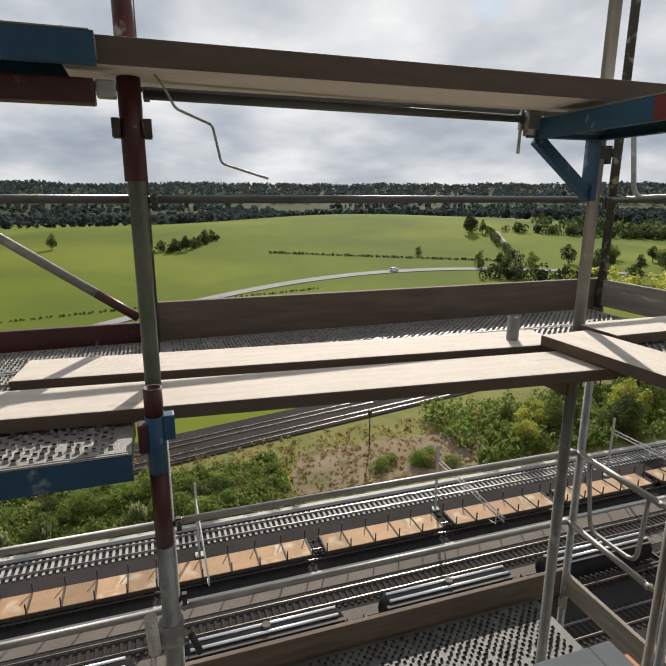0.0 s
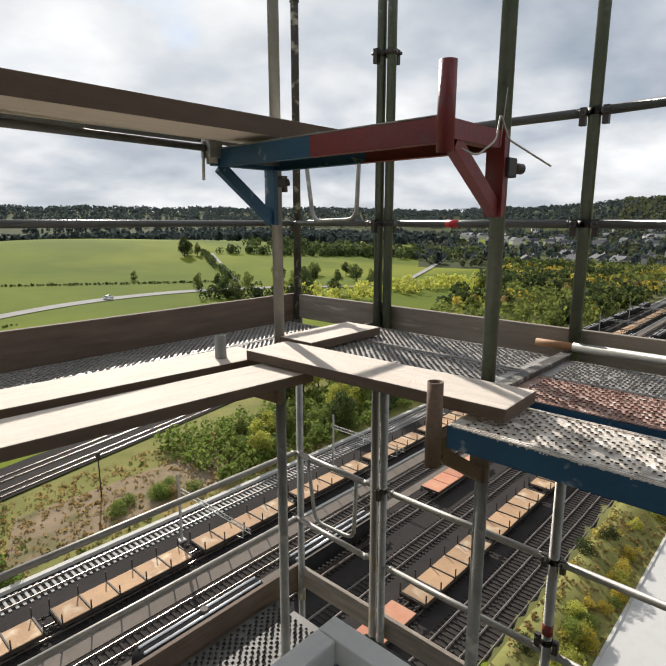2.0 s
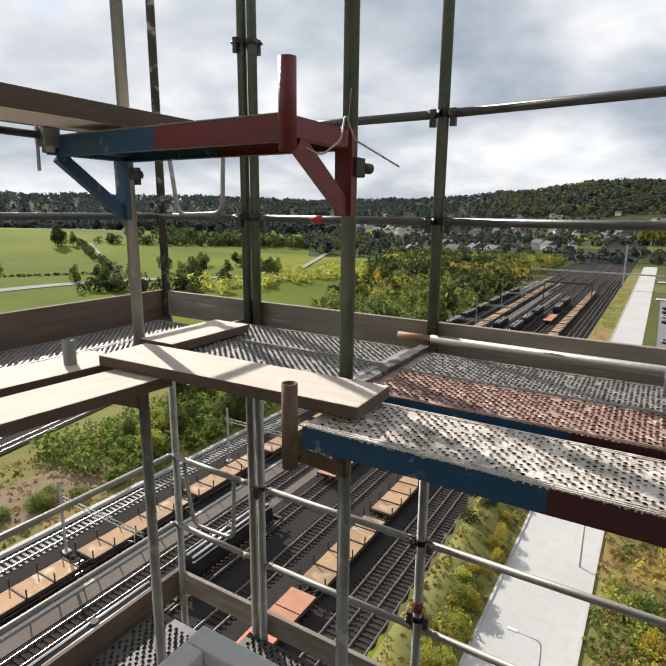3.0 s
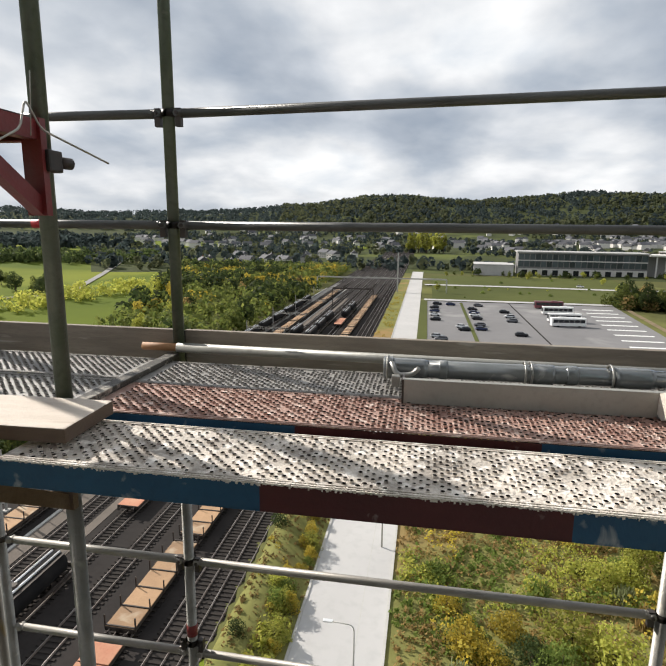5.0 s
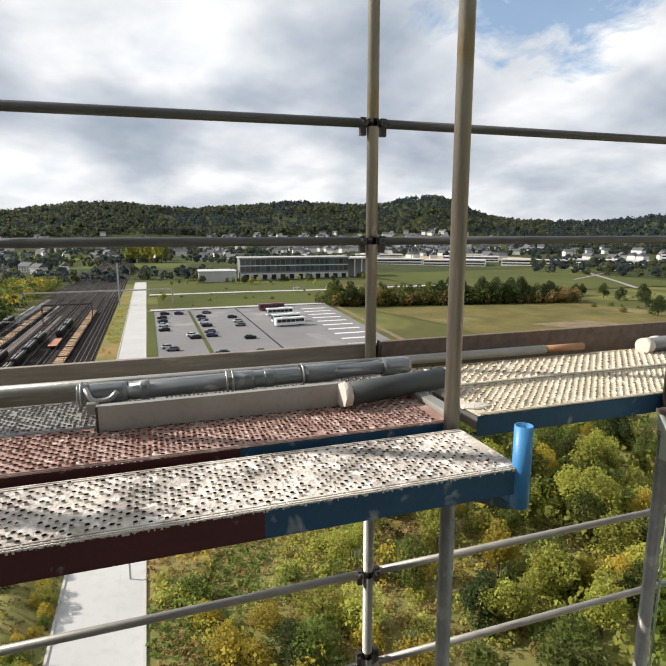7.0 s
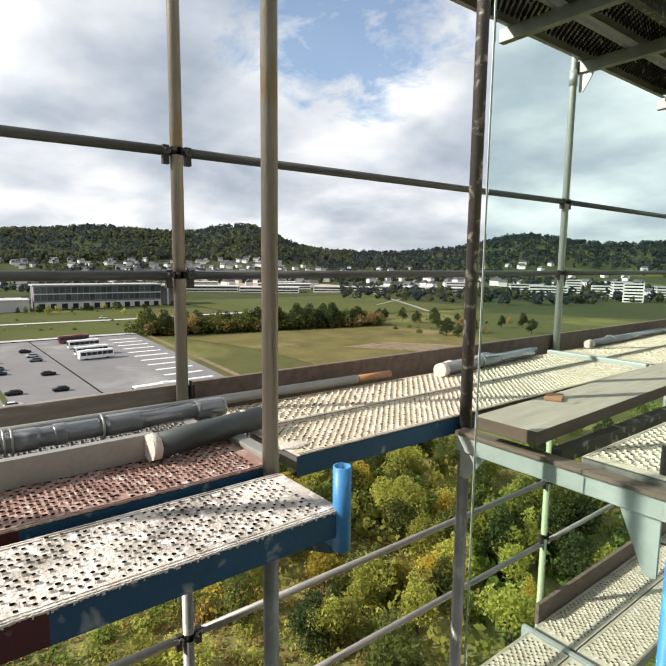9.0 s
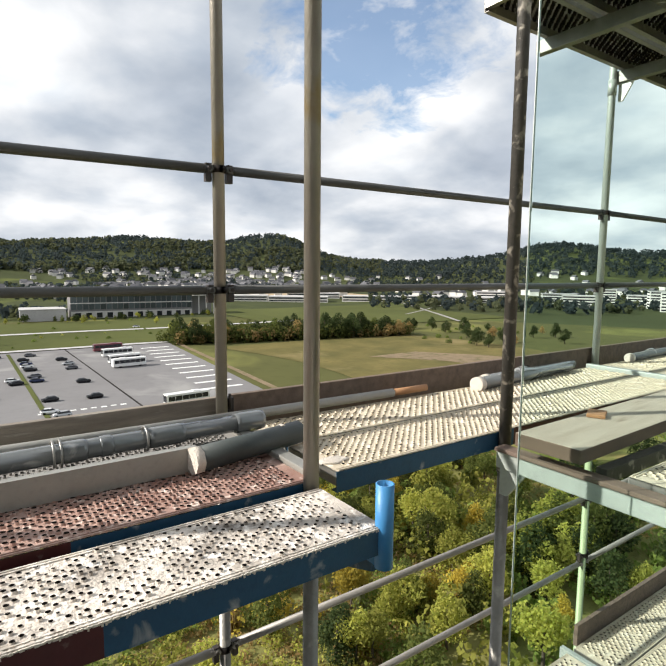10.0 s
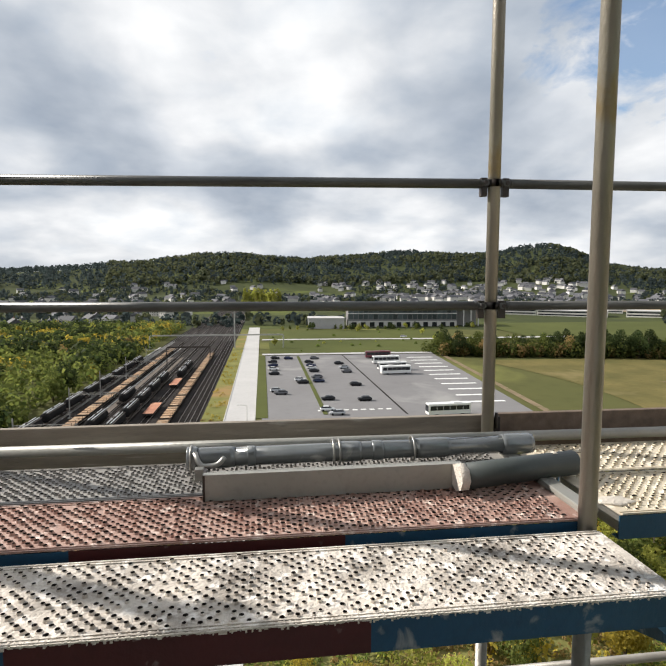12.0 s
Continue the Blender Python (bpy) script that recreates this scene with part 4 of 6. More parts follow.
def catenary_mast(x, y, arm, height=8.2, label="galvanised catenary mast with a lattice arm across the track"):
    t = thing("catenary_mast", (x, y, G), label, "catenary mast", "catenary masts")
    part("mast", boxes((-0.12, 0.12, -0.1, -0.08, 0, height), (-0.12, 0.12, 0.08, 0.1, 0, height), (-0.01, 0.01, -0.08, 0.08, 0, height)), M_TROUGH, t)
    bm = bmesh.new()
    for dz in (0, 0.45):
        tube(bm, (0, 0, 6.2 + dz), (0, arm, 6.2 + dz), 0.05, 6)
    n = int(abs(arm) / 0.6)
    for k in range(n):
        tube(bm, (0, arm * k / n, 6.2 + 0.45 * (k % 2)), (0, arm * (k + 1) / n, 6.2 + 0.45 * ((k + 1) % 2)), 0.03, 5)
    part("lattice_arm", bm, M_TROUGH, t)
    bm = bmesh.new()
    for f in (0.45, 0.9):
        tube(bm, (0, arm * f, 6.2), (0.0, arm * f, 5.2), 0.035, 6)
        tube(bm, (0, arm * f, 5.25), (0.0, arm * f + 1.0, 5.1), 0.03, 6)
    part("steady_arm", bm, M_SHINY, t)
    part("footing", bevelled(boxes((-0.4, 0.4, -0.4, 0.4, -0.3, 0.35)), 0.04), M_TROUGH, t)
    return t


for x in (2.4, 29.0, 54.0, 84, 114, 146, 173, 205, 240):
    catenary_mast(x, 49.3, -12.4)
for x in (27.2, 62):
    t = thing("signal_post", (x, 65.1, G), "thin grey signal post in the scrub", "signal post")
    part("post", tube(bmesh.new(), (0, 0, 0), (0, 0, 6.5), 0.09, 8), M_WAGON, t)
    part("head", boxes((-0.2, 0.2, -0.25, 0.25, 5.6, 6.6)), M_WAGON, t)
# portal across the yard with a tall mast
t = thing("catenary_portal", (294, 14.5, G), "pale lattice portal across the tracks with a tall mast", "catenary portal")
part("mast", boxes((-0.35, 0.35, -0.35, 0.35, 0, 21)), M_TROUGH, t)
part("beam", boxes((-0.25, 0.25, -26, 44, 7.0, 7.7)), M_TROUGH, t)
for y in (44, -26):
    part("leg", boxes((-0.3, 0.3, y - 0.3, y + 0.3, 0, 7.0)), M_TROUGH, t)
for x in (236,):
    t = thing("catenary_portal", (x, 30, G), "dark steel portal across the tracks", "catenary portal")
    part("beam", boxes((-0.2, 0.2, -8, 10, 7.6, 8.2)), M_WAGON, t)
    for y in (-8, 10):
        part("leg", boxes((-0.18, 0.18, y - 0.18, y + 0.18, 0, 7.6)), M_WAGON, t)

# street lamp
t = thing("street_lamp", (33.0, 3.5, G), "slim grey street lamp with a curved arm", "street lamp")
part("pole", tube(bmesh.new(), (0, 0, 0), (0, 0, 7.6), 0.08, 10, rings=[(0, 0.1), (1, 0.05)]), M_TROUGH, t)
part("arm", bent(bmesh.new(), [(0, 0, 7.4), (0, 0.05, 8.0), (0, 1.9, 8.1)], 0.045, 8, bend=0.4), M_TROUGH, t)
part("lamp_head", bevelled(boxes((-0.14, 0.14, 1.5, 2.2, 8.02, 8.16)), 0.04), M_SHINY, t)
for x in (55, 77, 99, 121):
    copy_thing(t, Matrix.Translation((x, 3.2, G)))

# ---------------------------------------------------------------- vehicles
M_GLASSDARK = material("dark_window_glass", (0.015, 0.018, 0.022), 0.08, 0.0, (0.02, 0.022, 0.026), 1, 0.5, fine=0)
M_TYRE = material("tyre", (0.02, 0.02, 0.02), 0.9)
M_COACH = material("white_coach_paint", (0.75, 0.75, 0.73), 0.3, 0, (0.68, 0.68, 0.66), 0.5, 0.5, fine=0.1)
M_COACHRED = material("dark_red_coach_paint", (0.16, 0.03, 0.04), 0.3, 0, (0.12, 0.03, 0.04), 0.5, 0.5, fine=0.1)
car_paints = [material(n, c, 0.25, 0.3, tuple(v * 0.85 for v in c), 0.5, 0.5, fine=0.05) for n, c in
              (("black_car_paint", (0.012, 0.012, 0.014)), ("white_car_paint", (0.72, 0.72, 0.71)), ("silver_car_paint", (0.42, 0.43, 0.44)), ("navy_car_paint", (0.02, 0.03, 0.08)), ("grey_car_paint", (0.12, 0.12, 0.13)))]


def loft(bm, sections, mat=0):
    """Joins rings of points, each a list of (x, y, z), and closes the ends."""
    loops = [[bm.verts.new(p) for p in s] for s in sections]
    n = len(loops[0])
    for a, b in zip(loops, loops[1:]):
        for i in range(n):
            f = bm.faces.new((a[i], a[(i + 1) % n], b[(i + 1) % n], b[i]))
            f.material_index, f.smooth = mat, True
    bm.faces.new(loops[0])
    bm.faces.new(loops[-1])
    return bm


def car(paint, label):
    t = thing("car", (0, 0, 0), label, "car", "parked cars")

    def ring(y, w, z0, z1):
        return [(-w, y, z0), (w, y, z0), (w * 1.02, y, (z0 + z1) / 2), (w * 0.92, y, z1), (-w * 0.92, y, z1), (-w * 1.02, y, (z0 + z1) / 2)]
    part("body", loft(bmesh.new(), [ring(-2.1, 0.72, 0.4, 0.72), ring(-1.9, 0.84, 0.24, 0.86), ring(-0.9, 0.88, 0.2, 0.95), ring(1.0, 0.88, 0.2, 0.98), ring(1.9, 0.84, 0.26, 0.95), ring(2.1, 0.74, 0.42, 0.8)]), paint, t)
    part("cabin_glass", loft(bmesh.new(), [ring(-1.15, 0.74, 0.9, 0.95), ring(-0.45, 0.7, 0.9, 1.38), ring(1.2, 0.7, 0.9, 1.38), ring(1.85, 0.74, 0.9, 0.98)]), M_GLASSDARK, t)
    part("roof", bevelled(boxes((-0.6, 0.6, -0.4, 1.2, 1.37, 1.44)), 0.03), paint, t)
    for x in (-0.8, 0.8):
        for y in (-1.3, 1.3):
            part("wheel", tube(bmesh.new(), (x - 0.1, y, 0.32), (x + 0.1, y, 0.32), 0.32, 14), M_TYRE, t)
    return t


protos = [car(p, f"small parked car in {n}") for p, n in zip(car_paints, ("black paint", "white paint", "silver paint", "dark blue paint", "grey paint"))]
CAR_SPOTS = [(238, -4.6), (228, -4.6), (218, -4.6), (207, -4.6), (174, -4.8), (170, -6), (193, -13.6), (188, -14.2), (236, -20.5), (226, -20.5), (220, -20.2), (212, -20.5), (198, -20.2), (190, -20), (160, -19.8), (146, -17.9), (141.5, -20), (231, -33), (219, -33.5), (209, -33), (182, -32), (158, -30.6), (250, -6), (249, -12), (248, -24)]
rnd = random.Random(11)
for i, (x, y) in enumerate(CAR_SPOTS):
    m = pose(x, y, G + 0.1, 0, 0, rnd.choice((0, 180)) + rnd.uniform(-3, 3))
    k = (0, 3, 1, 0, 2, 4, 1, 0, 0, 3, 1, 0, 4, 3, 0, 1, 2, 0, 2, 4, 0, 0, 0, 3, 4)[i]
    if protos[k].get("used"):
        copy_thing(protos[k], m)
    else:
        protos[k].matrix_world = m
        protos[k]["used"] = 1
for p in protos:
    if "used" in p:
        del p["used"]


def coach(paint, label):
    t = thing("coach", (0, 0, 0), label, "coach", "parked coaches")
    part("body", bevelled(boxes((-1.25, 1.25, -6, 6, 0.35, 3.3)), 0.22, 3), paint, t)
    for s in (-1, 1):
        xs = sorted((s * 1.24, s * 1.265))
        for k in range(6):
            part("side_window", boxes((xs[0], xs[1], -5.5 + k * 1.85, -3.75 + k * 1.85, 1.55, 2.75)), M_GLASSDARK, t)
    part("windscreen", boxes((-1.1, 1.1, 5.985, 6.015, 1.2, 2.95)), M_GLASSDARK, t)
    part("roof_unit", bevelled(boxes((-0.8, 0.8, -3.5, -1.2, 3.28, 3.5)), 0.05), paint, t)
    for x in (-1.1, 1.1):
        for y in (-3.6, 3.7):
            part("wheel", tube(bmesh.new(), (x - 0.14, y, 0.5), (x + 0.14, y, 0.5), 0.5, 16), M_TYRE, t)
    return t


c1, c2 = coach(M_COACH, "white touring coach parked on the tarmac"), coach(M_COACHRED, "dark red touring coach parked on the tarmac")
c2.matrix_world = pose(249, -54, G + 0.1, 0, 0, 4)
c1.matrix_world = pose(232, -54, G + 0.1, 0, 0, 4)
for x, y, a in ((214, -52.5, 5), (204, -51.5, 185), (138.0, -49.5, 4)):
    copy_thing(c1, pose(x, y, G + 0.1, 0, 0, a))
t = copy_thing(protos[1], pose(338, -90, G + 0.6, 0, 0, 0))
copy_thing(protos[1], pose(104, 224.5, ground_z(104, 224.5) + 0.5, 0, 0, 88))

# ---------------------------------------------------------------- buildings
M_RENDERWHITE = material("white_render", (0.66, 0.64, 0.60), 0.85, 0, (0.52, 0.50, 0.47), 0.2, 0.5, fine=0.2, per_object=0.18)
M_ROOFDARK = material("slate_roof", (0.10, 0.10, 0.11), 0.8, 0, (0.07, 0.07, 0.075), 0.5, 0.5, per_object=0.3)
M_ROOFPALE = material("pale_flat_roof", (0.45, 0.44, 0.43), 0.8, 0, (0.36, 0.35, 0.34), 0.1, 0.5, per_object=0.2)
M_ROOFRED = material("red_roof_and_wall", (0.28, 0.07, 0.06), 0.8, 0, (0.22, 0.06, 0.05), 0.3, 0.5)
M_FACGLASS = material("facade_glass", (0.05, 0.065, 0.07), 0.12, 0, (0.09, 0.105, 0.11), 0.15, 0.6, fine=0.1, per_object=0.4)


def house(w, d, h, wall, roof, label):
    t = thing("house", (0, 0, 0), label, "house", "village houses")
    part("wall", boxes((-w / 2, w / 2, -d / 2, d / 2, -2, h)), wall, t)
    rise = d * 0.36
    bm = bmesh.new()
    e = 0.4
    pts = [(-w / 2 - e, -d / 2 - e, h - 0.1), (-w / 2 - e, d / 2 + e, h - 0.1), (-w / 2 - e, 0, h + rise)]
    loft(bm, [pts, [(-x, y, z) for x, y, z in pts]])
    for f in bm.faces:
        f.smooth = False
    r = part("roof", bm, roof, t)
    part("chimney", boxes((w * 0.2, w * 0.2 + 0.6, -0.3, 0.3, h, h + rise + 0.8)), wall, r)
    for s in (-1, 1):
        for k in range(max(2, int(w / 3))):
            x = -w / 2 + (k + 0.5) * w / max(2, int(w / 3))
            for z in ((0.9, 2.2), (3.5, 4.8)) if h > 5 else ((0.9, 2.2),):
                ys = sorted((s * d / 2, s * (d / 2 + 0.03)))
                part("window", boxes((x - 0.5, x + 0.5, ys[0] - 0.02, ys[1], z[0], z[1])), M_GLASSDARK, t)
            xs = sorted((s * w / 2, s * (w / 2 + 0.03)))
            if k < 1:
                part("window", boxes((xs[0] - 0.02, xs[1], -1.8 + 2.4 * k, -0.6 + 2.4 * k, 1.0, 2.3)), M_GLASSDARK, t)
    return t


def block(w, d, floors, label, name="apartment_block"):
    t = thing(name, (0, 0, 0), label, "apartment block", "apartment blocks")
    h = floors * 3.0
    part("wall", boxes((-w / 2, w / 2, -d / 2, d / 2, -2, h)), M_RENDERWHITE, t)
    part("roof", boxes((-w / 2 - 0.3, w / 2 + 0.3, -d / 2 - 0.3, d / 2 + 0.3, h, h + 0.5)), M_ROOFPALE, t)
    for f in range(floors):
        part("window_band", boxes((-w / 2 - 0.05, -w / 2 + 0.1, -d / 2 + 1, d / 2 - 1, f * 3 + 0.9, f * 3 + 2.3)), M_GLASSDARK, t)
        part("window_band", boxes((-w / 2 + 1, w / 2 - 1, d / 2 - 0.1, d / 2 + 0.05, f * 3 + 0.9, f * 3 + 2.3)), M_GLASSDARK, t)
    return t


h1 = house(12, 9, 6, M_RENDERWHITE, M_ROOFDARK, "white rendered house with a dark slate roof")
h2 = house(9, 8, 4.5, M_RENDERWHITE, M_ROOFDARK, "small white house with a dark roof")
h3 = house(14, 9, 6.5, M_ROOFRED, M_ROOFDARK, "red rendered house with a dark roof")


def far_house(w, d, h, label):
    """A house too far off for its windows to show."""
    t = thing("house", (0, 0, 0), label, "house", "village houses")
    part("wall", boxes((-w / 2, w / 2, -d / 2, d / 2, -2, h)), M_RENDERWHITE, t)
    pts = [(-w / 2 - 0.4, -d / 2 - 0.4, h - 0.1), (-w / 2 - 0.4, d / 2 + 0.4, h - 0.1), (-w / 2 - 0.4, 0, h + d * 0.4)]
    bm = loft(bmesh.new(), [pts, [(-x, y, z) for x, y, z in pts]])
    for f in bm.faces:
        f.smooth = False
    part("roof", bm, M_ROOFDARK, t)
    return t


h4, h5 = far_house(13, 10, 6.5, "white rendered house with a steep slate roof"), far_house(18, 11, 8, "tall white house with a slate roof")
rnd = random.Random(3)


def lay(protos_, spots):
    for i, (x, y, a) in enumerate(spots):
        p = protos_[i % len(protos_)]
        copy_thing(p, pose(x, y, ground_z(x, y), 0, 0, a))


h3.matrix_world = pose(405, 172, ground_z(405, 172), 0, 0, 30)
h1.matrix_world = pose(455, 120, ground_z(455, 120), 0, 0, 60)
h4.matrix_world, h5.matrix_world = pose(1010, 160, ground_z(1010, 160), 0, 0, 20), pose(1040, -250, ground_z(1040, -250), 0, 0, 70)
h2.matrix_world = pose(430, 158, ground_z(430, 158), 0, 0, 20)
near = [(420, 160, 15), (440, 148, 70), (462, 138, 40), (480, 128, 85), (495, 110, 10), (470, 165, 50), (520, 150, 20), (500, 175, 70), (540, 120, 0), (450, 185, 30), (560, 95, 45), (590, 110, 60), (610, 80, 10)]
lay([h2, h1, h1], near)
spots = []
for k in range(460):
    az, r = radians(rnd.uniform(-76, 30)), rnd.uniform(720, 1480)
    if rnd.random() < 0.55:
        az, r = radians(rnd.gauss(-22, 8)), rnd.uniform(1000, 1450)
    spots.append((r * math.cos(az), r * math.sin(az), rnd.uniform(0, 180)))
lay([h4, h4, h5], spots[:200])
verts, faces = [], []
for x, y, a in spots[200:]:
    m = pose(x, y, ground_z(x, y), 0, 0, a)
    for index, mesh in enumerate(c.data for c in h4.children):
        base = len(verts)
        verts += [tuple(m @ v.co) for v in mesh.vertices]
        faces += [([base + i for i in p.vertices], index) for p in mesh.polygons]
me = bpy.data.meshes.new("far_village")
me.from_pydata(verts, [], [f for f, _ in faces])
for mesh in (c.data for c in h4.children):
    me.materials.append(mesh.materials[0])
me.polygons.foreach_set("material_index", [i for _, i in faces])
tagged(new("far_village", me), "white houses of the far village between trees", "village", "", "stuff")
b1, b2, b3 = block(16, 40, 4, "white apartment block with window bands"), block(14, 18, 6, "white apartment tower with window bands"), block(30, 70, 2, "long white low hall", "hall")
b1.matrix_world = pose(330, -560, ground_z(330, -560), 0, 0, -60)
b2.matrix_world = pose(270, -600, ground_z(270, -600), 0, 0, -55)
b3.matrix_world = pose(520, -420, ground_z(520, -420), 0, 0, -40)
for p, x, y, a in ((b1, 390, -610, -50), (b1, 300, -640, -60), (b2, 240, -560, -65), (b2, 215, -610, -65), (b1, 190, -640, -70), (b2, 350, -650, -60), (b1, 250, -690, -60), (b2, 170, -580, -70), (b1, 450, -560, -50),
                   (b3, 560, -340, -35), (b3, 480, -480, -45), (b3, 620, -400, -35), (b3, 430, -520, -45), (b3, 600, -280, -30), (b3, 700, -460, -35), (b2, 160, -700, -75), (b1, 140, -640, -75), (b3, 760, -330, -20)):
    copy_thing(p, pose(x, y, ground_z(x, y), 0, 0, a))

# long school building: glazed upper storeys over a white base, a tall portico at one end
t = thing("school_building", pose(424, -114, G, 0, 0, -4), "long three-storey building with glazed upper floors and white base", "school building")
part("wall", boxes((0, 22, -42, 46, 0, 16.5)), M_TARMAC, t)
part("roof", boxes((-1.2, 23, -43, 47, 16.5, 17.4)), M_ROOFPALE, t)
part("base_band", boxes((-0.6, 0, -42, 46, 0, 5.0)), M_RENDERWHITE, t)
part("floor_band", boxes((-0.5, 0, -42, 46, 10.6, 11.2)), M_RENDERWHITE, t)
pane_mesh = finish("window", boxes((-0.3, -0.02, -1.75, 1.75, 0, 4.2)), M_FACGLASS)
for k in range(22):
    for z in (6.3, 11.5):
        w_ = part("window", pane_mesh, None, t)
        w_.location = (0, -39.8 + 3.98 * k, z)
for k in range(12):
    part("opening", boxes((-0.75, -0.55, -40 + 7.2 * k, -36.2 + 7.2 * k, 0.3, 4.0)), M_GLASSDARK, t)
part("portico_roof", boxes((-3, 18, -60, -42.2, 15.4, 16.6)), M_RENDERWHITE, t)
for y in (-59, -53, -47):
    part("portico_column", boxes((-2.6, -1.8, y - 0.4, y + 0.4, 0, 15.4)), M_RENDERWHITE, t)
part("portico_back", boxes((6, 7, -60, -42.2, 0, 15.4)), M_CONC, t)
part("annex", boxes((-14, 12, 50, 78, 0, 7.5)), M_ROOFPALE, t)
part("annex_roof", boxes((-14.3, 12.3, 49.7, 78.3, 7.5, 8.2)), M_ROOFPALE, t)


# ---------------------------------------------------------------- plants
def crown_mesh(name, rnd, blobs, count, size, mat, spread=1.0):
    """Leaf clumps over several lobes, with a ragged outline and gaps."""
    bm = bmesh.new()
    total = sum(b[3] ** 2 for b in blobs)
    for cx, cy, cz, r in blobs:
        for _ in range(int(count * r * r / total)):
            d = Vector((rnd.gauss(0, 1), rnd.gauss(0, 1), rnd.gauss(0.15, 1))).normalized()
            c = Vector((cx, cy, cz)) + d * r * rnd.uniform(0.62, 1.08) * Vector((1, 1, spread)).z ** 0
            c.z = cz + (c.z - cz) * spread
            n = (d + 0.9 * Vector((rnd.gauss(0, 1), rnd.gauss(0, 1), rnd.gauss(0, 1)))).normalized()
            u = n.orthogonal().normalized()
            u.rotate(Matrix.Rotation(rnd.uniform(0, 6.28), 3, n))
            w = n.cross(u)
            s = size * rnd.uniform(0.55, 1.25)
            bm.faces.new([bm.verts.new(c + p) for p in (-u * s * 0.5, w * s * 0.34 - n * s * 0.08, u * s * 0.5, -w * s * 0.34 + n * s * 0.08)])
    me = bpy.data.meshes.new(name)
    bm.to_mesh(me)
    bm.free()
    me.materials.append(mat)
    return me


def trunk_mesh(rnd, height, r, limbs):
    bm = bmesh.new()
    top = Vector((rnd.uniform(-0.2, 0.2), rnd.uniform(-0.2, 0.2), height))
    tube(bm, (0, 0, -0.3), top, r, 8, rings=[(0, r * 1.25), (0.15, r), (0.6, r * 0.7), (1, r * 0.3)])
    for p, rad in limbs:
        tube(bm, top * rnd.uniform(0.35, 0.7), p, r * 0.4, 6, rings=[(0, r * 0.45), (1, r * 0.12)])
    return finish("trunk", bm, M_BARK)


def plant(name, seed, height, width, mat, label, count, size, group, tall=1.0):
    low = name == "bush"
    rnd = random.Random(seed)
    t = thing(name, (0, 0, -900), label, name.replace("_", " "), group)
    blobs = [(0, 0, height * (0.42 if low else 0.58), width * 0.34)]
    for k in range(6):
        a = 6.28 * k / 6 + rnd.uniform(-0.4, 0.4)
        q = width * rnd.uniform(0.18, 0.32)
        blobs.append((q * math.cos(a), q * math.sin(a), height * (rnd.uniform(0.12, 0.5) if low else rnd.uniform(0.22, 0.68)), width * rnd.uniform(0.17, 0.27)))
    blobs.append((rnd.uniform(-0.1, 0.1) * width, rnd.uniform(-0.1, 0.1) * width, height * (0.7 if low else 0.84), width * 0.19))
    part("trunk", trunk_mesh(rnd, height * 0.7, 0.025 * height, [((b[0], b[1], b[2]), b[3]) for b in blobs[1:7]]), None, t)
    part("crown", crown_mesh("crown", rnd, blobs, count, size, mat, tall), None, t)
    return t


def reed_clump(seed, mat, label):
    rnd = random.Random(seed)
    t = thing("reed_clump", (0, 0, -900), label, "reed clump", "scrub plants")
    bm = bmesh.new()
    for _ in range(260):
        a, q = rnd.uniform(0, 6.28), rnd.uniform(0, 0.9)
        p = Vector((q * math.cos(a), q * math.sin(a), 0))
        top = p + Vector((rnd.uniform(-0.5, 0.5), rnd.uniform(-0.5, 0.5), rnd.uniform(1.2, 2.6)))
        s = Vector((rnd.uniform(-1, 1), rnd.uniform(-1, 1), 0)).normalized() * 0.06
        bm.faces.new([bm.verts.new(v) for v in (p - s, p + s, top + s * 1.4, top - s * 0.4)])
    me = bpy.data.meshes.new("foliage")
    bm.to_mesh(me)
    bm.free()
    me.materials.append(mat)
    part("foliage", me, None, t)
    return t


bush_g = [plant("bush", 20 + k, 2.6, 3.6, L_GREEN, "dense green bush in rough grass", 1500, 0.20, "scrub plants") for k in range(2)]
bush_l = [plant("bush", 30 + k, 2.8, 3.4, L_LIME, "yellow-green bush in rough grass", 1500, 0.20, "scrub plants") for k in range(2)]
bush_y = [plant("bush", 40 + k, 2.6, 3.0, L_YELLOW, "golden autumn bush in rough grass", 1400, 0.19, "scrub plants") for k in range(2)]
bush_b = [plant("bush", 50, 1.8, 3.2, L_BROWN, "russet low scrub in rough grass", 1300, 0.18, "scrub plants")]
bush_d = [plant("bush", 55, 2.6, 3.6, L_DARK, "dark green bush in rough grass", 1500, 0.20, "scrub plants")]
reeds = [reed_clump(60, L_PALE, "pale dry reed clump"), reed_clump(61, L_BROWN, "brown dry reed clump")]
tree_g = [plant("tree", 70 + k, 8, 6, L_OLIVE, "leafy green tree with full crown", 1900, 0.42, "trees") for k in range(2)]
tree_l = [plant("tree", 80 + k, 7.5, 5.5, L_LIME, "yellow-green autumn tree with full crown", 1900, 0.38, "trees") for k in range(2)]
tree_y = [plant("tree", 90, 7, 5, L_YELLOW, "golden autumn tree with full crown", 1800, 0.37, "trees")]
tree_d = [plant("tree", 95 + k, 9, 7, L_DARK, "dark green tree with dense crown", 1900, 0.5, "trees") for k in range(2)]
tree_b = [plant("tree", 99, 7, 6, L_BROWN, "russet autumn tree with thin crown", 1600, 0.4, "trees")]
poplar = [plant("tree", 101, 16, 6, L_LIME, "tall slender yellow-green poplar tree", 850, 1.0, "trees", 1.15)]
rnd = random.Random(17)


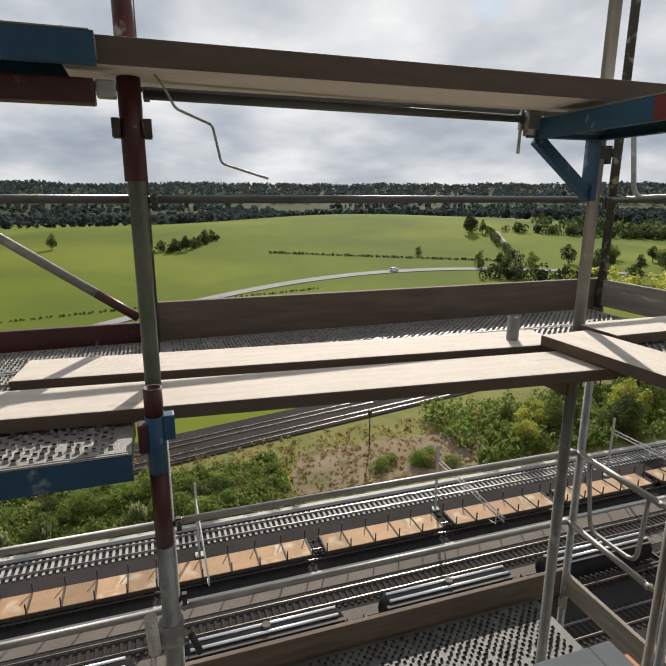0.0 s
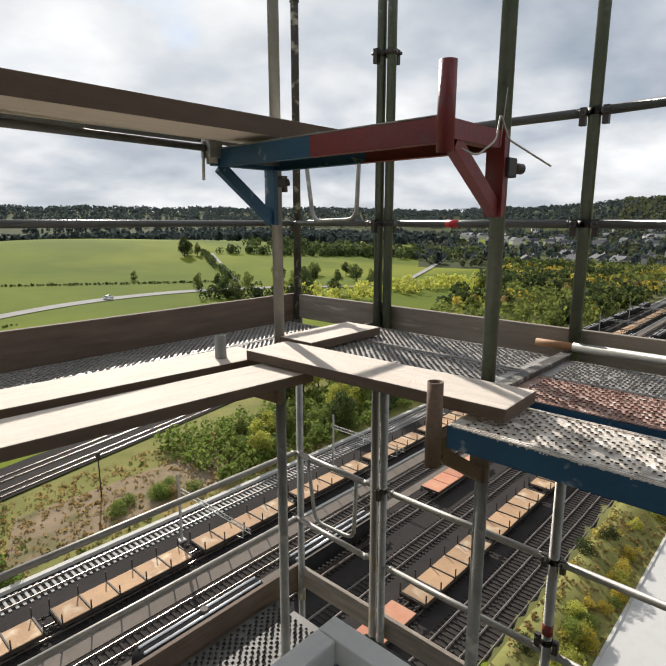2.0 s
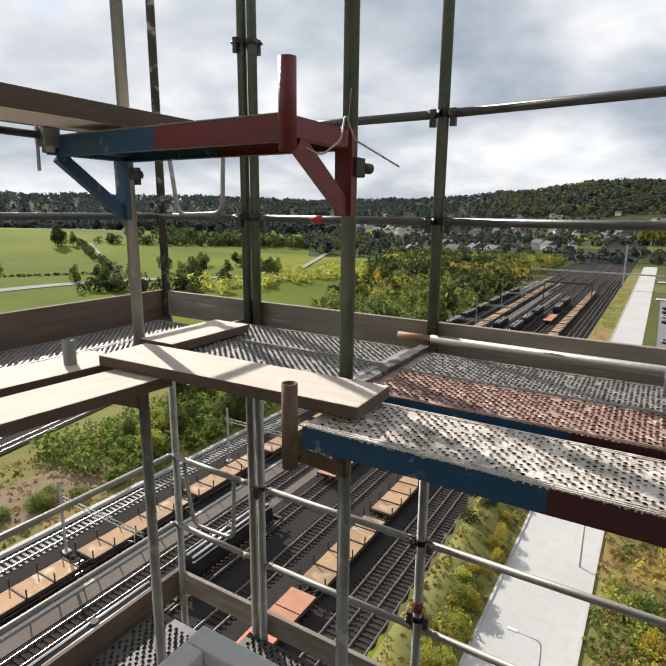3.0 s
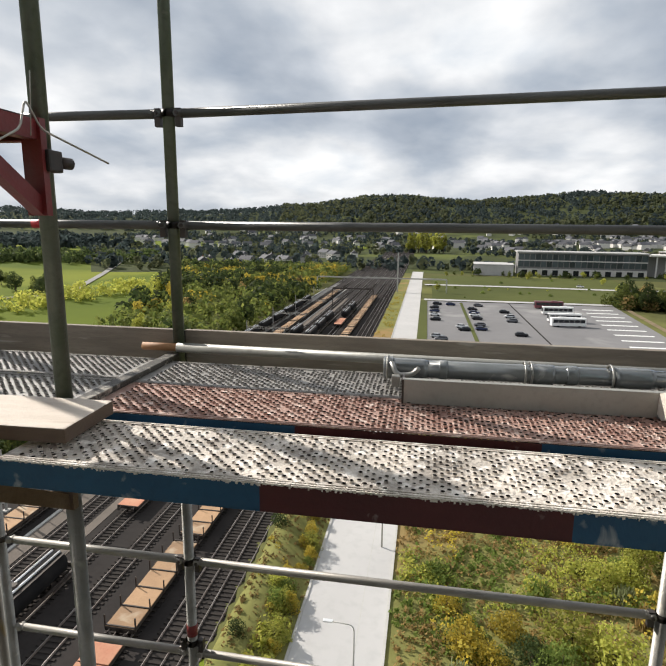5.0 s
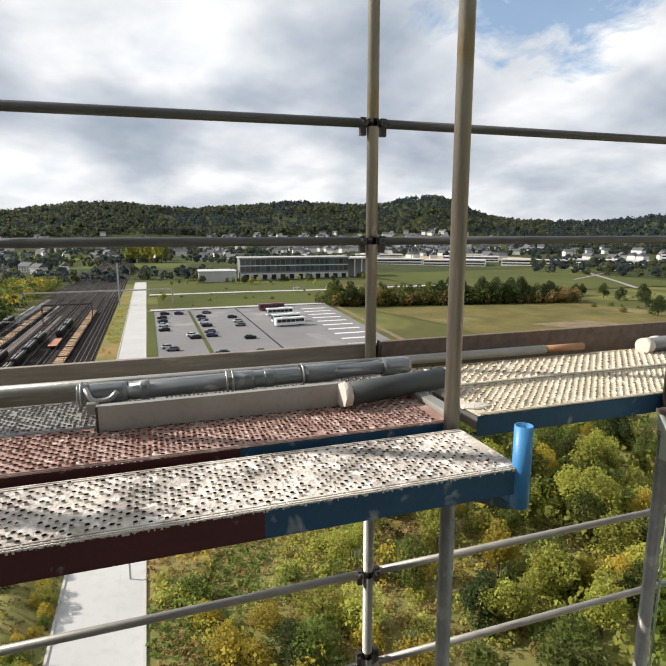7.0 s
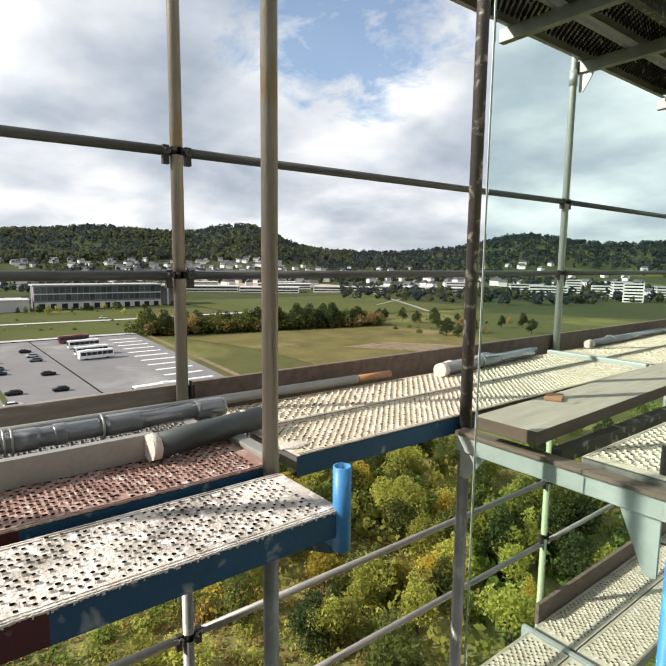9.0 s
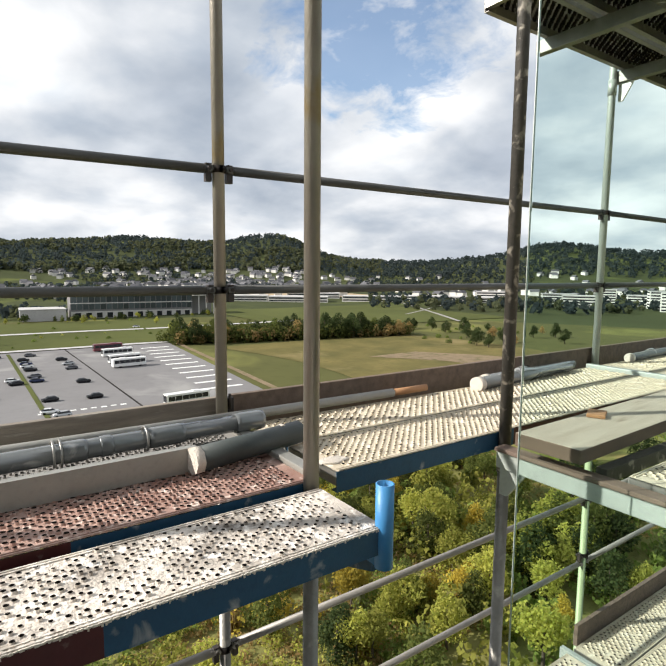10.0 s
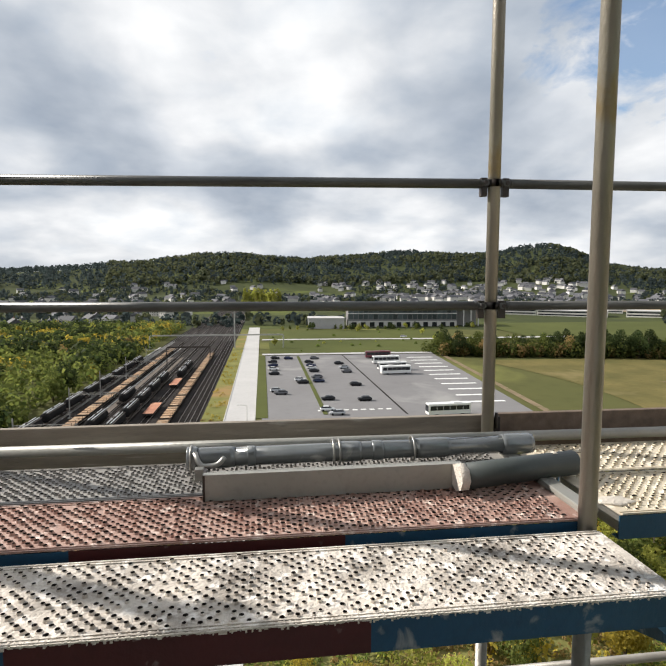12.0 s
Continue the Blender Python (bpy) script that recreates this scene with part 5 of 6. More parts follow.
def grow(kinds, x, y, lo, hi, sink=0.1):
    p = rnd.choice(kinds)
    s = rnd.uniform(lo, hi)
    m = pose(x, y, ground_z(x, y) - sink, 0, 0, rnd.uniform(0, 360)) @ Matrix.Diagonal((s * rnd.uniform(0.85, 1.2), s * rnd.uniform(0.85, 1.2), s, 1))
    ob = copy_thing(p, Matrix())
    ob.matrix_basis = m
    return ob


def area(n, kinds, x0, x1, y0, y1, lo, hi, keep=None):
    for _ in range(n):
        x, y = rnd.uniform(x0, x1), rnd.uniform(y0, y1)
        if keep is None or keep(x, y):
            grow(kinds, x, y, lo, hi)


# strip above the yard
area(34, bush_g + bush_d + bush_g, -40, 12, 55.8, 63, 0.8, 1.3)
area(8, reeds[:1], -40, 13, 55.5, 60, 0.7, 1.0)
area(12, bush_b + bush_g, 26, 48, 56, 62, 0.6, 1.0)
area(20, tree_l + bush_g + tree_g, 44, 66, 57, 67, 0.55, 0.8)
area(26, tree_g + tree_l + tree_d, 64, 110, 57, 80, 0.7, 1.05)
# woods north of the yard: the trees that stand out
area(60, tree_g + tree_l + tree_d + tree_y + tree_b, 105, 380, 58, 200, 0.9, 1.3, lambda x, y: y < 62 + 0.36 * (x - 60))
area(24, tree_y + tree_l + tree_b, 130, 330, 75, 170, 0.8, 1.1, lambda x, y: 0.30 * x < y < 0.46 * x + 20)
area(26, tree_d + tree_g, 150, 260, 150, 235, 0.8, 1.2, lambda x, y: y > 0.75 * x)
# strip between yard and road
area(22, bush_l + bush_g + bush_y, 30, 130, 10.8, 12.6, 0.4, 0.7)
area(24, bush_l + bush_g + bush_y, 33, 85, 10.4, 11.6, 0.5, 0.85)
area(10, bush_d + bush_g, 28, 130, 13.0, 15.0, 0.4, 0.7)
# slope under the scaffold, south of the road
lawn = lambda x, y: not (44 < x < 62 and -17 < y < -2)
area(70, bush_l + bush_y + bush_g + bush_d + bush_l, 30, 100, -60, -4, 0.6, 1.5, lawn)
area(22, reeds + bush_b, 36, 90, -34, -2, 0.5, 0.9, lawn)
area(70, tree_l + tree_l + tree_y + tree_g, 26, 85, -75, -20, 0.55, 1.0)
area(44, tree_l + tree_g + bush_l, 30, 75, -75, -36, 0.6, 1.0)
area(40, tree_d + tree_g + bush_g, 15, 80, -110, -50, 0.6, 0.95)
for kinds, x, y, size in ((bush_y, 41.3, -5.0, 1.3), (bush_y, 43.5, -8.7, 1.2), (bush_y, 39.5, -7.0, 1.1), (bush_l, 42.7, -13.7, 1.7), (bush_l, 41.0, -16.5, 1.6), (bush_g, 39.5, -12.0, 1.4), (bush_d, 40.0, -10.0, 1.2),
                          (bush_y, 46.0, -3.6, 1.0), (bush_g, 50.5, -2.6, 0.8), (tree_l, 38.5, -36.0, 0.8), (tree_l, 48.1, -50.4, 1.0), (bush_l, 52.0, -18.5, 1.3), (tree_d, 37.5, -27.0, 0.6), (tree_g, 45.0, -24.0, 0.7)):
    grow(kinds, x, y, size, size * 1.1)
# hedge behind the meadow and trees round the car park
for k in range(46):
    u = k / 45
    grow(tree_d + tree_b + tree_g + tree_d, 262 - 30 * u + rnd.uniform(-9, 9), -88 - 120 * u + rnd.uniform(-4, 4), 1.0, 1.55)
area(40, tree_d + bush_g + tree_b, 150, 260, -290, -200, 0.6, 1.1)
area(36, bush_l + bush_g + tree_l, 268, 410, -130, -2, 0.4, 0.8)
area(30, tree_g + tree_l + tree_d, 395, 412, -170, -20, 0.4, 0.7)
for k in range(9):
    grow(poplar, 740 + rnd.uniform(-12, 12), 22 - k * 5.5, 1.75, 2.0)
# lone trees and hedges in the pasture
for x, y, s in ((-50, 324, 1.1), (138, 267, 0.6), (210, 332, 1.5), (216, 338, 1.4), (222, 334, 1.2), (5, 306, 0.7), (12, 304, 0.8), (18, 305, 0.9), (26, 318, 0.8), (31, 330, 0.9), (36, 342, 0.8), (23, 312, 0.7)):
    grow(tree_d + tree_g, x, y, s, s * 1.1)
for p in bush_g + bush_l + bush_y + bush_b + bush_d + reeds + tree_g + tree_l + tree_y + tree_d + tree_b + poplar:
    for c in list(p.children):
        bpy.data.objects.remove(c)
    bpy.data.objects.remove(p)


def far_woods(name, spots, size, mat, label, per=26, leaf=(0.16, 0.30), squat=1.0, sink=0.5):
    """Woods too far to count: each tree a handful of leaf masses."""
    rs = np.random.RandomState(len(spots))
    pts = np.array([(x, y, ground_z(x, y)) for x, y in spots])
    n = len(pts) * per
    c = np.repeat(pts, per, axis=0)
    s = np.repeat(rs.uniform(0.7, 1.3, len(pts)), per)[:, None] * size
    d = rs.normal(size=(n, 3))
    d /= np.linalg.norm(d, axis=1)[:, None]
    c = c + d * s * np.array([0.36, 0.36, 0.45 * squat]) * rs.uniform(0.7, 1.05, (n, 1)) + np.array([0, 0, sink * squat]) * s
    nrm = d + 0.5 * rs.normal(size=(n, 3))
    nrm /= np.linalg.norm(nrm, axis=1)[:, None]
    u = np.cross(nrm, rs.normal(size=(n, 3)))
    u /= np.linalg.norm(u, axis=1)[:, None]
    w = np.cross(nrm, u)
    q = s * rs.uniform(*leaf, (n, 1))
    v = np.stack([c - u * q, c + w * q * 0.8, c + u * q, c - w * q * 0.8], 1).reshape(-1, 3)
    me = bpy.data.meshes.new(name)
    me.from_pydata(v.tolist(), [], np.arange(4 * n).reshape(-1, 4).tolist())
    me.materials.append(mat)
    return tagged(new(name, me), label, "woods", "", "stuff")


rnd = random.Random(29)


def polar(n, a0, a1, r0, r1, keep=None):
    out = []
    while len(out) < n:
        a, r = radians(rnd.uniform(a0, a1)), math.sqrt(rnd.uniform(r0 * r0, r1 * r1))
        x, y = r * math.cos(a), r * math.sin(a)
        if keep is None or keep(x, y):
            out.append((x, y))
    return out


patch = lambda x, y: noise.noise((x * 0.004, y * 0.004, 5.0)) > -0.05 and not (x > 0 and -0.80 < y / x < -0.38 and math.hypot(x, y) < 860)
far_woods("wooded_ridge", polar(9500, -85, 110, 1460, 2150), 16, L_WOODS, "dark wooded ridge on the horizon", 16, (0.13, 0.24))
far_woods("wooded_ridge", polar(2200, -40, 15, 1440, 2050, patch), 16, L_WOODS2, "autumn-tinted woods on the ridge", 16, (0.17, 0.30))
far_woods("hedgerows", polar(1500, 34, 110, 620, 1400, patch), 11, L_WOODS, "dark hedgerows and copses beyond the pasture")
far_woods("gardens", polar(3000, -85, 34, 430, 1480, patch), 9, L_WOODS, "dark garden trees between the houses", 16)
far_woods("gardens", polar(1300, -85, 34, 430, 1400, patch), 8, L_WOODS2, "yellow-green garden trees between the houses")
# tree lines along the pasture's crest
line = [(-250 + 9 * k + rnd.uniform(-6, 6), 640 + 30 * math.sin(k * 0.2) + rnd.uniform(-10, 10)) for k in range(110)]
line += [(150 + 4 * k, 600 + 1.2 * k + rnd.uniform(-8, 8)) for k in range(60)] + [(400 + 3 * k, 560 - 2.0 * k + rnd.uniform(-8, 8)) for k in range(90)]
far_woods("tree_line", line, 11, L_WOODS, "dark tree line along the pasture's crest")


# ---------------------------------------------------------------- undergrowth: leaf cover too dense to count
def scatter(n, x0, x1, y0, y1, keep=None):
    out = []
    for _ in range(n):
        x, y = rnd.uniform(x0, x1), rnd.uniform(y0, y1)
        if keep is None or keep(x, y):
            out.append((x, y))
    return out


def blotch(seed, s, lo):
    return lambda x, y: noise.noise((x * s, y * s, seed)) > lo


north_wood = lambda x, y: y < 64 + 0.36 * (x - 60)
both = lambda *fs: (lambda x, y: all(f(x, y) for f in fs))
far_woods("woodland", scatter(2200, 100, 420, 58, 215, both(north_wood, blotch(1.0, 0.02, -0.25))), 7.0, L_OLIVE, "dense green woodland beside the railway yard", 40, (0.06, 0.13))
far_woods("woodland", scatter(2200, 100, 420, 60, 215, both(north_wood, blotch(2.0, 0.022, 0.14))), 6.5, L_YELLOW, "golden autumn woodland beside the railway yard", 40, (0.06, 0.13))
far_woods("woodland", scatter(2000, 100, 420, 58, 215, both(north_wood, blotch(3.0, 0.02, 0.05))), 8.5, L_DARK, "dark woodland beside the railway yard", 40, (0.06, 0.13))
far_woods("undergrowth", scatter(5000, 33, 92, -90, 0.8, blotch(4.0, 0.07, -0.3)), 1.2, L_BROWN, "russet undergrowth on the slope below", 22, (0.05, 0.12), 0.6, 0.2)
far_woods("undergrowth", scatter(2600, 33, 92, -80, 0.8, blotch(5.0, 0.09, 0.10)), 1.9, L_LIME, "yellow-green undergrowth on the slope below", 30, (0.05, 0.10), 0.9, 0.35)
far_woods("undergrowth", scatter(2200, 33, 92, -95, 0.6, blotch(6.0, 0.09, 0.12)), 2.2, L_GREEN, "green undergrowth on the slope below", 32, (0.05, 0.10), 1.0, 0.4)
far_woods("undergrowth", scatter(900, 33, 88, -60, -1, blotch(7.0, 0.12, 0.22)), 2.3, L_YELLOW, "golden undergrowth on the slope below", 34, (0.05, 0.10), 1.1, 0.45)
far_woods("undergrowth", scatter(900, 33, 88, -70, -8, blotch(14.0, 0.10, 0.24)), 1.7, L_OLIVE, "dark undergrowth between the bushes", 30, (0.05, 0.11), 0.8, 0.3)
far_woods("rough_grass", scatter(4000, 33, 80, -60, 1.4, None), 0.7, L_BROWN, "dry grass tufts on the slope below", 8, (0.10, 0.30), 0.9, 0.3)
far_woods("rough_grass", scatter(1600, 33, 80, -12, 1.4, blotch(15.0, 0.12, 0.0)), 0.8, L_GREEN, "green grass tufts beside the road", 8, (0.10, 0.30), 0.9, 0.3)
far_woods("undergrowth", scatter(1200, 15, 100, -150, -40, blotch(8.0, 0.06, 0.0)), 3.4, L_GREEN, "green bushes at the foot of the slope", 34, (0.06, 0.13), 1.0, 0.4)
far_woods("undergrowth", scatter(900, 25, 100, -120, -30, blotch(12.0, 0.07, 0.08)), 3.4, L_LIME, "yellow-green bushes at the foot of the slope", 36, (0.06, 0.12), 1.1, 0.45)
far_woods("undergrowth", scatter(1300, -45, 14, 55, 68, None), 1.7, L_GREEN, "green undergrowth above the yard", 34, (0.06, 0.13), 0.8, 0.35)
far_woods("undergrowth", scatter(500, -45, 50, 60, 71, blotch(9.0, 0.1, 0.0)), 1.1, L_BROWN, "dry russet growth above the yard", 30, (0.07, 0.14), 0.6, 0.3)
far_woods("undergrowth", scatter(700, 26, 130, 10.0, 12.4, blotch(10.0, 0.12, 0.0)), 1.3, L_LIME, "yellow-green growth between yard and road", 34, (0.06, 0.13), 0.8, 0.35)
far_woods("undergrowth", scatter(260, 26, 290, 10.3, 15.2, blotch(11.0, 0.12, 0.0)), 1.2, L_YELLOW, "golden growth between yard and road", 34, (0.06, 0.13), 0.8, 0.35)
far_woods("undergrowth", scatter(500, 40, 110, 56, 74, None), 3.0, L_GREEN, "tall green growth above the yard", 50, (0.05, 0.11), 1.0, 0.45)
far_woods("undergrowth", scatter(420, 225, 270, -215, -85, lambda x, y: abs(x - (262 + 0.25 * (y + 88))) < 11), 6.0, L_BROWN, "brown hedge behind the meadow", 50, (0.06, 0.13), 1.0, 0.45)
far_woods("undergrowth", scatter(420, 225, 270, -215, -85, lambda x, y: abs(x - (265 + 0.25 * (y + 88))) < 11), 6.5, L_DARK, "dark hedge behind the meadow", 50, (0.06, 0.13), 1.0, 0.45)

hedge = lambda x0, y0, x1, y1, n, w: [(x0 + (x1 - x0) * k / n + rnd.uniform(-w, w), y0 + (y1 - y0) * k / n + rnd.uniform(-w, w)) for k in range(n)]
far_woods("hedge", hedge(60, 289, 182, 236, 120, 0.8), 1.6, L_DARK, "low dark hedge across the pasture", 24, (0.12, 0.25), 0.8, 0.35)
far_woods("hedge", hedge(5, 300, 40, 345, 40, 4), 4.5, L_DARK, "dark hedge clump in the pasture", 40, (0.07, 0.15), 0.9, 0.4)
far_woods("hedge", hedge(236, 350, 180, 238, 60, 2.5), 4.5, L_DARK, "dark hedge along a field edge", 40, (0.07, 0.15), 0.9, 0.4)
far_woods("hedge", hedge(250, 345, 420, 300, 90, 5), 7.5, L_DARK, "dark tree belt beyond the pasture", 40, (0.07, 0.15), 0.9, 0.4)
far_woods("hedge", hedge(330, 380, 460, 250, 160, 26), 10, L_DARK, "dark copse beyond the pasture", 40, (0.07, 0.15), 1.0, 0.45)
far_woods("hedge", hedge(138, 200, 170, 176, 46, 6), 6.0, L_DARK, "dark bushes beside the field road", 46, (0.06, 0.13), 1.0, 0.45)
far_woods("hedge", [(262 - 30 * u + rnd.uniform(-10, 10), -84 - 126 * u + rnd.uniform(-4, 4)) for u in (k / 420 for k in range(420))], 7.5, L_OLIVE, "dense dark hedge behind the meadow", 40, (0.05, 0.10), 1.0, 0.42)
far_woods("hedge", hedge(-120, 150, 60, 196, 130, 0.6), 1.0, L_DARK, "low dark hedge below the field road", 20, (0.15, 0.3), 0.8, 0.3)
far_woods("hedge", hedge(170, 170, 330, 130, 150, 14), 6.0, L_LIME, "yellow-green bushes beside the woods", 46, (0.06, 0.13), 1.0, 0.45)
drape("field_track", 20, 1, lambda u, v: (180 + 60 * u, 232 + 108 * u + 4 * v), M_LANE, "pale farm track between fields", "track", 0.3)

far_woods("rough_grass", scatter(2600, -50, 60, 55, 74, None), 0.7, L_BROWN, "dry grass tufts above the yard", 9, (0.10, 0.30), 0.9, 0.3)
far_woods("rough_grass", scatter(600, -50, 60, 55, 72, blotch(13.0, 0.1, 0.1)), 0.9, L_OLIVE, "green grass tufts above the yard", 9, (0.10, 0.30), 0.9, 0.3)
far_woods("rough_grass", scatter(1500, 20, 140, 9.9, 15.4, None), 0.6, L_BROWN, "dry grass tufts between yard and road", 9, (0.10, 0.30), 0.9, 0.3)

# ---------------------------------------------------------------- brackets, stubs, upper deck
def bracket(x, y, z, arm, mats, label, reach=0.335, drop=0.24, stub=None, stub_mat=None, plate=True):
    """A console on the post at (x, y): arm at height z along the direction arm, a diagonal under it, a tube stub at its end."""
    t = thing("scaffold_bracket", (x, y, z), label, "scaffold bracket", "scaffold brackets")
    a = Vector((arm[0], arm[1], 0))
    n = Vector((-a.y, a.x, 0))
    e = a * reach

    def bar(p, q, w, h):
        bm = bmesh.new()
        d = (Vector(q) - Vector(p)).normalized()
        u = d.cross(n).normalized()
        ring = lambda c: [c + n * w + u * h, c - n * w + u * h, c - n * w - u * h, c + n * w - u * h]
        loft(bm, [ring(Vector(p)), ring(Vector(q))])
        for f in bm.faces:
            f.smooth = False
        return bm
    part("arm", bar(a * 0.03, e, 0.02, 0.026), mats[0], t)
    part("diagonal", bar(e * 0.9 - Vector((0, 0, 0.03)), a * 0.03 - Vector((0, 0, drop)), 0.017, 0.022), mats[1], t)
    if plate:
        part("post_plate", bar(a * 0.03 + Vector((0, 0, 0.03)), a * 0.03 - Vector((0, 0, drop + 0.02)), 0.03, 0.012), mats[1], t)
    if stub:
        s = part("stub", tube(bmesh.new(), e + Vector((0, 0, stub[0])), e + Vector((0, 0, stub[1])), R, 20, 0.004), stub_mat or mats[0], t)
    return t


M_RUSTRED = material("rust_brown_steel", (0.13, 0.075, 0.05), 0.75, 0.2, (0.20, 0.14, 0.10), 8, 0.6, 0.2, 90, 0.4)
# upper brackets with a blue and red deck
bracket(XI, 1.80, 0.865, W, (M_BLUE, M_BLUE), "dark blue steel bracket on the corner post", stub=(-0.02, 0.16), stub_mat=M_GALV)
bracket(XI, 0.742, 0.865, W, (M_BRIGHTRED, M_BRIGHTRED), "bright red steel bracket on the scaffold post", stub=(-0.06, 0.17), stub_mat=M_BRIGHTRED, drop=0.21)
t = steel_deck((1.62, 1.275, 0.905), 1.02, 0.30, M_DECKGREY, "narrow raised steel deck painted red and blue", (M_BRIGHTRED, M_BRIGHTRED, M_BLUE, M_BLUE))
t = thing("clamp", (1.45, 1.80, 0.90), "zinc swivel clamp with a bolt on a bracket end", "clamp", "clamps")
part("jaw", bevelled(boxes((-0.035, 0.03, -0.03, 0.03, -0.035, 0.03)), 0.006), M_ZINC, t)
part("bolt", tube(bmesh.new(), (-0.045, 0, -0.12), (-0.04, 0, 0.04), 0.006, 8), M_ZINC, t)
t = thing("clamp", (XI + 0.03, 0.735, 0.785), "black bolted clamp on the scaffold post", "clamp", "clamps")
part("jaw", bevelled(boxes((-0.06, 0.0, -0.035, 0.035, -0.03, 0.03)), 0.006), M_CLAMP, t)
part("knob", tube(bmesh.new(), (0.0, -0.02, 0), (0.04, -0.03, 0), 0.017, 12), M_CLAMP, t)
t = thing("clamp", (XI + 0.03, 1.80, 0.79), "black bolted clamp on the corner post", "clamp", "clamps")
part("jaw", bevelled(boxes((-0.055, 0.0, -0.03, 0.03, -0.022, 0.022)), 0.006), M_CLAMP, t)
part("knob", tube(bmesh.new(), (0.0, 0, 0), (0.035, -0.01, 0), 0.014, 12), M_CLAMP, t)

# deck-level brackets
bracket(XI, 1.80, -0.045, W, (M_RUSTRED, M_RUSTRED), "rusty brown steel bracket under planks", stub=(-0.03, 0.195), stub_mat=M_GALV, drop=0.16)
bracket(XI, 0.742, -0.045, W, (M_RUSTRED, M_RUSTRED), "rusty brown steel bracket at a deck end", stub=(-0.06, 0.205), stub_mat=M_RUSTRED, drop=0.2)
bracket(XI, -1.352, -0.045, W, (M_SKYBLUE, M_BLUE), "blue steel bracket with a bright blue stub", reach=0.325, stub=(-0.03, 0.195), stub_mat=M_SKYBLUE, drop=0.12)
part_t = thing("scaffold_tube", (0.04, 1.40, 0), "upright tube painted red and blue before the planks", "scaffold tube")
for z0, z1, m in ((0.06, 0.136, M_RED), (-0.105, 0.058, M_BLUE), (-0.33, -0.107, M_RED), (G, -0.332, M_GALV)):
    part("tube_section", tube(bmesh.new(), (0, 0, z0), (0, 0, z1), R if m is not M_BLUE else R + 0.0015, 20, 0.004 if z1 > 0.1 else 0), m, part_t)
part("bolt_plate", bevelled(boxes((0.02, 0.05, -0.02, 0.02, -0.01, 0.06)), 0.004), M_BLUE, part_t)
part("bolt_plate", bevelled(boxes((-0.045, -0.02, -0.02, 0.02, -0.04, 0.04)), 0.004), M_RED, part_t)
t = thing("swivel_coupler", (0.04, 1.40, -0.62), "muddy steel swivel coupler on the tube", "coupler")
part("body", bevelled(boxes((-0.036, 0.034, -0.036, 0.03, -0.035, 0.03)), 0.01), M_GALV, t)
part("bolt", tube(bmesh.new(), (-0.05, -0.045, -0.02), (-0.055, -0.05, 0.1), 0.018, 10), M_CEMENT, t)
part("bolt", tube(bmesh.new(), (0.05, -0.03, 0.0), (0.075, -0.06, -0.05), 0.01, 8), M_CLAMP, t)
steel_deck((-0.30 - 0.745, 1.455, 0.045), 2.05, 0.30, M_DECKGREY, "perforated steel deck with blue side channel", (M_BLUE, M_BLUE, M_BLUE), 90).location.z = -0.002

# red sleeve and raised deck on the north post
t = thing("red_sleeve", (0.04, YI, 0), "dark red bracket sleeve around the post", "bracket sleeve")
part("sleeve", tube(bmesh.new(), (0, 0, 0.66), (0, 0, 0.93), R + 0.007, 20), M_RED, t)
part("sleeve_top", tube(bmesh.new(), (0, 0, 0.93), (0, 0, 1.25), R + 0.003, 20), M_RED, t)
for s in (-1, 1):
    part("ear", bevelled(boxes((min(s * 0.03, s * 0.052), max(s * 0.03, s * 0.052), -0.03, 0.02, 0.775, 0.825)), 0.003), M_CLAMP, t)
part("strap", tube(bmesh.new(), (0, 0, 0.97), (0, 0, 0.992), R + 0.008, 20), M_ZINC, t)
steel_deck((-1.05, 1.62, 0.99), 2.05, 0.32, M_DECKGREY, "raised steel deck with dark blue side channel", (M_BLUE, M_BLUE, M_BLUE), 90)
t = thing("transom_tube", (-0.04, 1.58, 0.875), "dark red square transom under the raised deck", "transom")
part("tube", bevelled(boxes((-1.6, 0.0, -0.03, 0.03, -0.03, 0.03)), 0.006), M_RED, t)
part("end_fitting", bevelled(boxes((0.003, 0.05, -0.022, 0.022, -0.012, 0.03)), 0.005), M_ZINC, t)

solo("guardrail", tube(bmesh.new(), (0.075, 1.70, 0.897), (1.42, 1.80, 0.903), 0.0135, 14), M_RAIL, "slim dark guard tube below the raised plank", "guardrail", "scaffold guardrails")

# diagonal brace on the north side
t = thing("diagonal_brace", (0, 2.46, 0), "steel diagonal brace with a red end", "diagonal brace")
part("tube", tube(bmesh.new(), (-1.7, 0, 1.33), (-0.17, 0, 0.22), 0.019, 14), M_GALV, t)
part("end_section", tube(bmesh.new(), (-0.17, 0, 0.22), (-0.01, 0, 0.105), 0.02, 14), M_RED, t)

# hanging U handles between the posts at the corner
for dz in (0, -2.0):
    bm = bent(bmesh.new(), [(XO, 2.36, 1.05 + dz), (XO, 2.29, 0.62 + dz), (XO, 1.95, 0.63 + dz), (XO, 1.93, 1.05 + dz)], 0.013, 10, bend=0.07)
    solo("guard_loop", bm, M_GALV, "bent steel guard loop hanging at the corner", "guard loop", "guard loops")

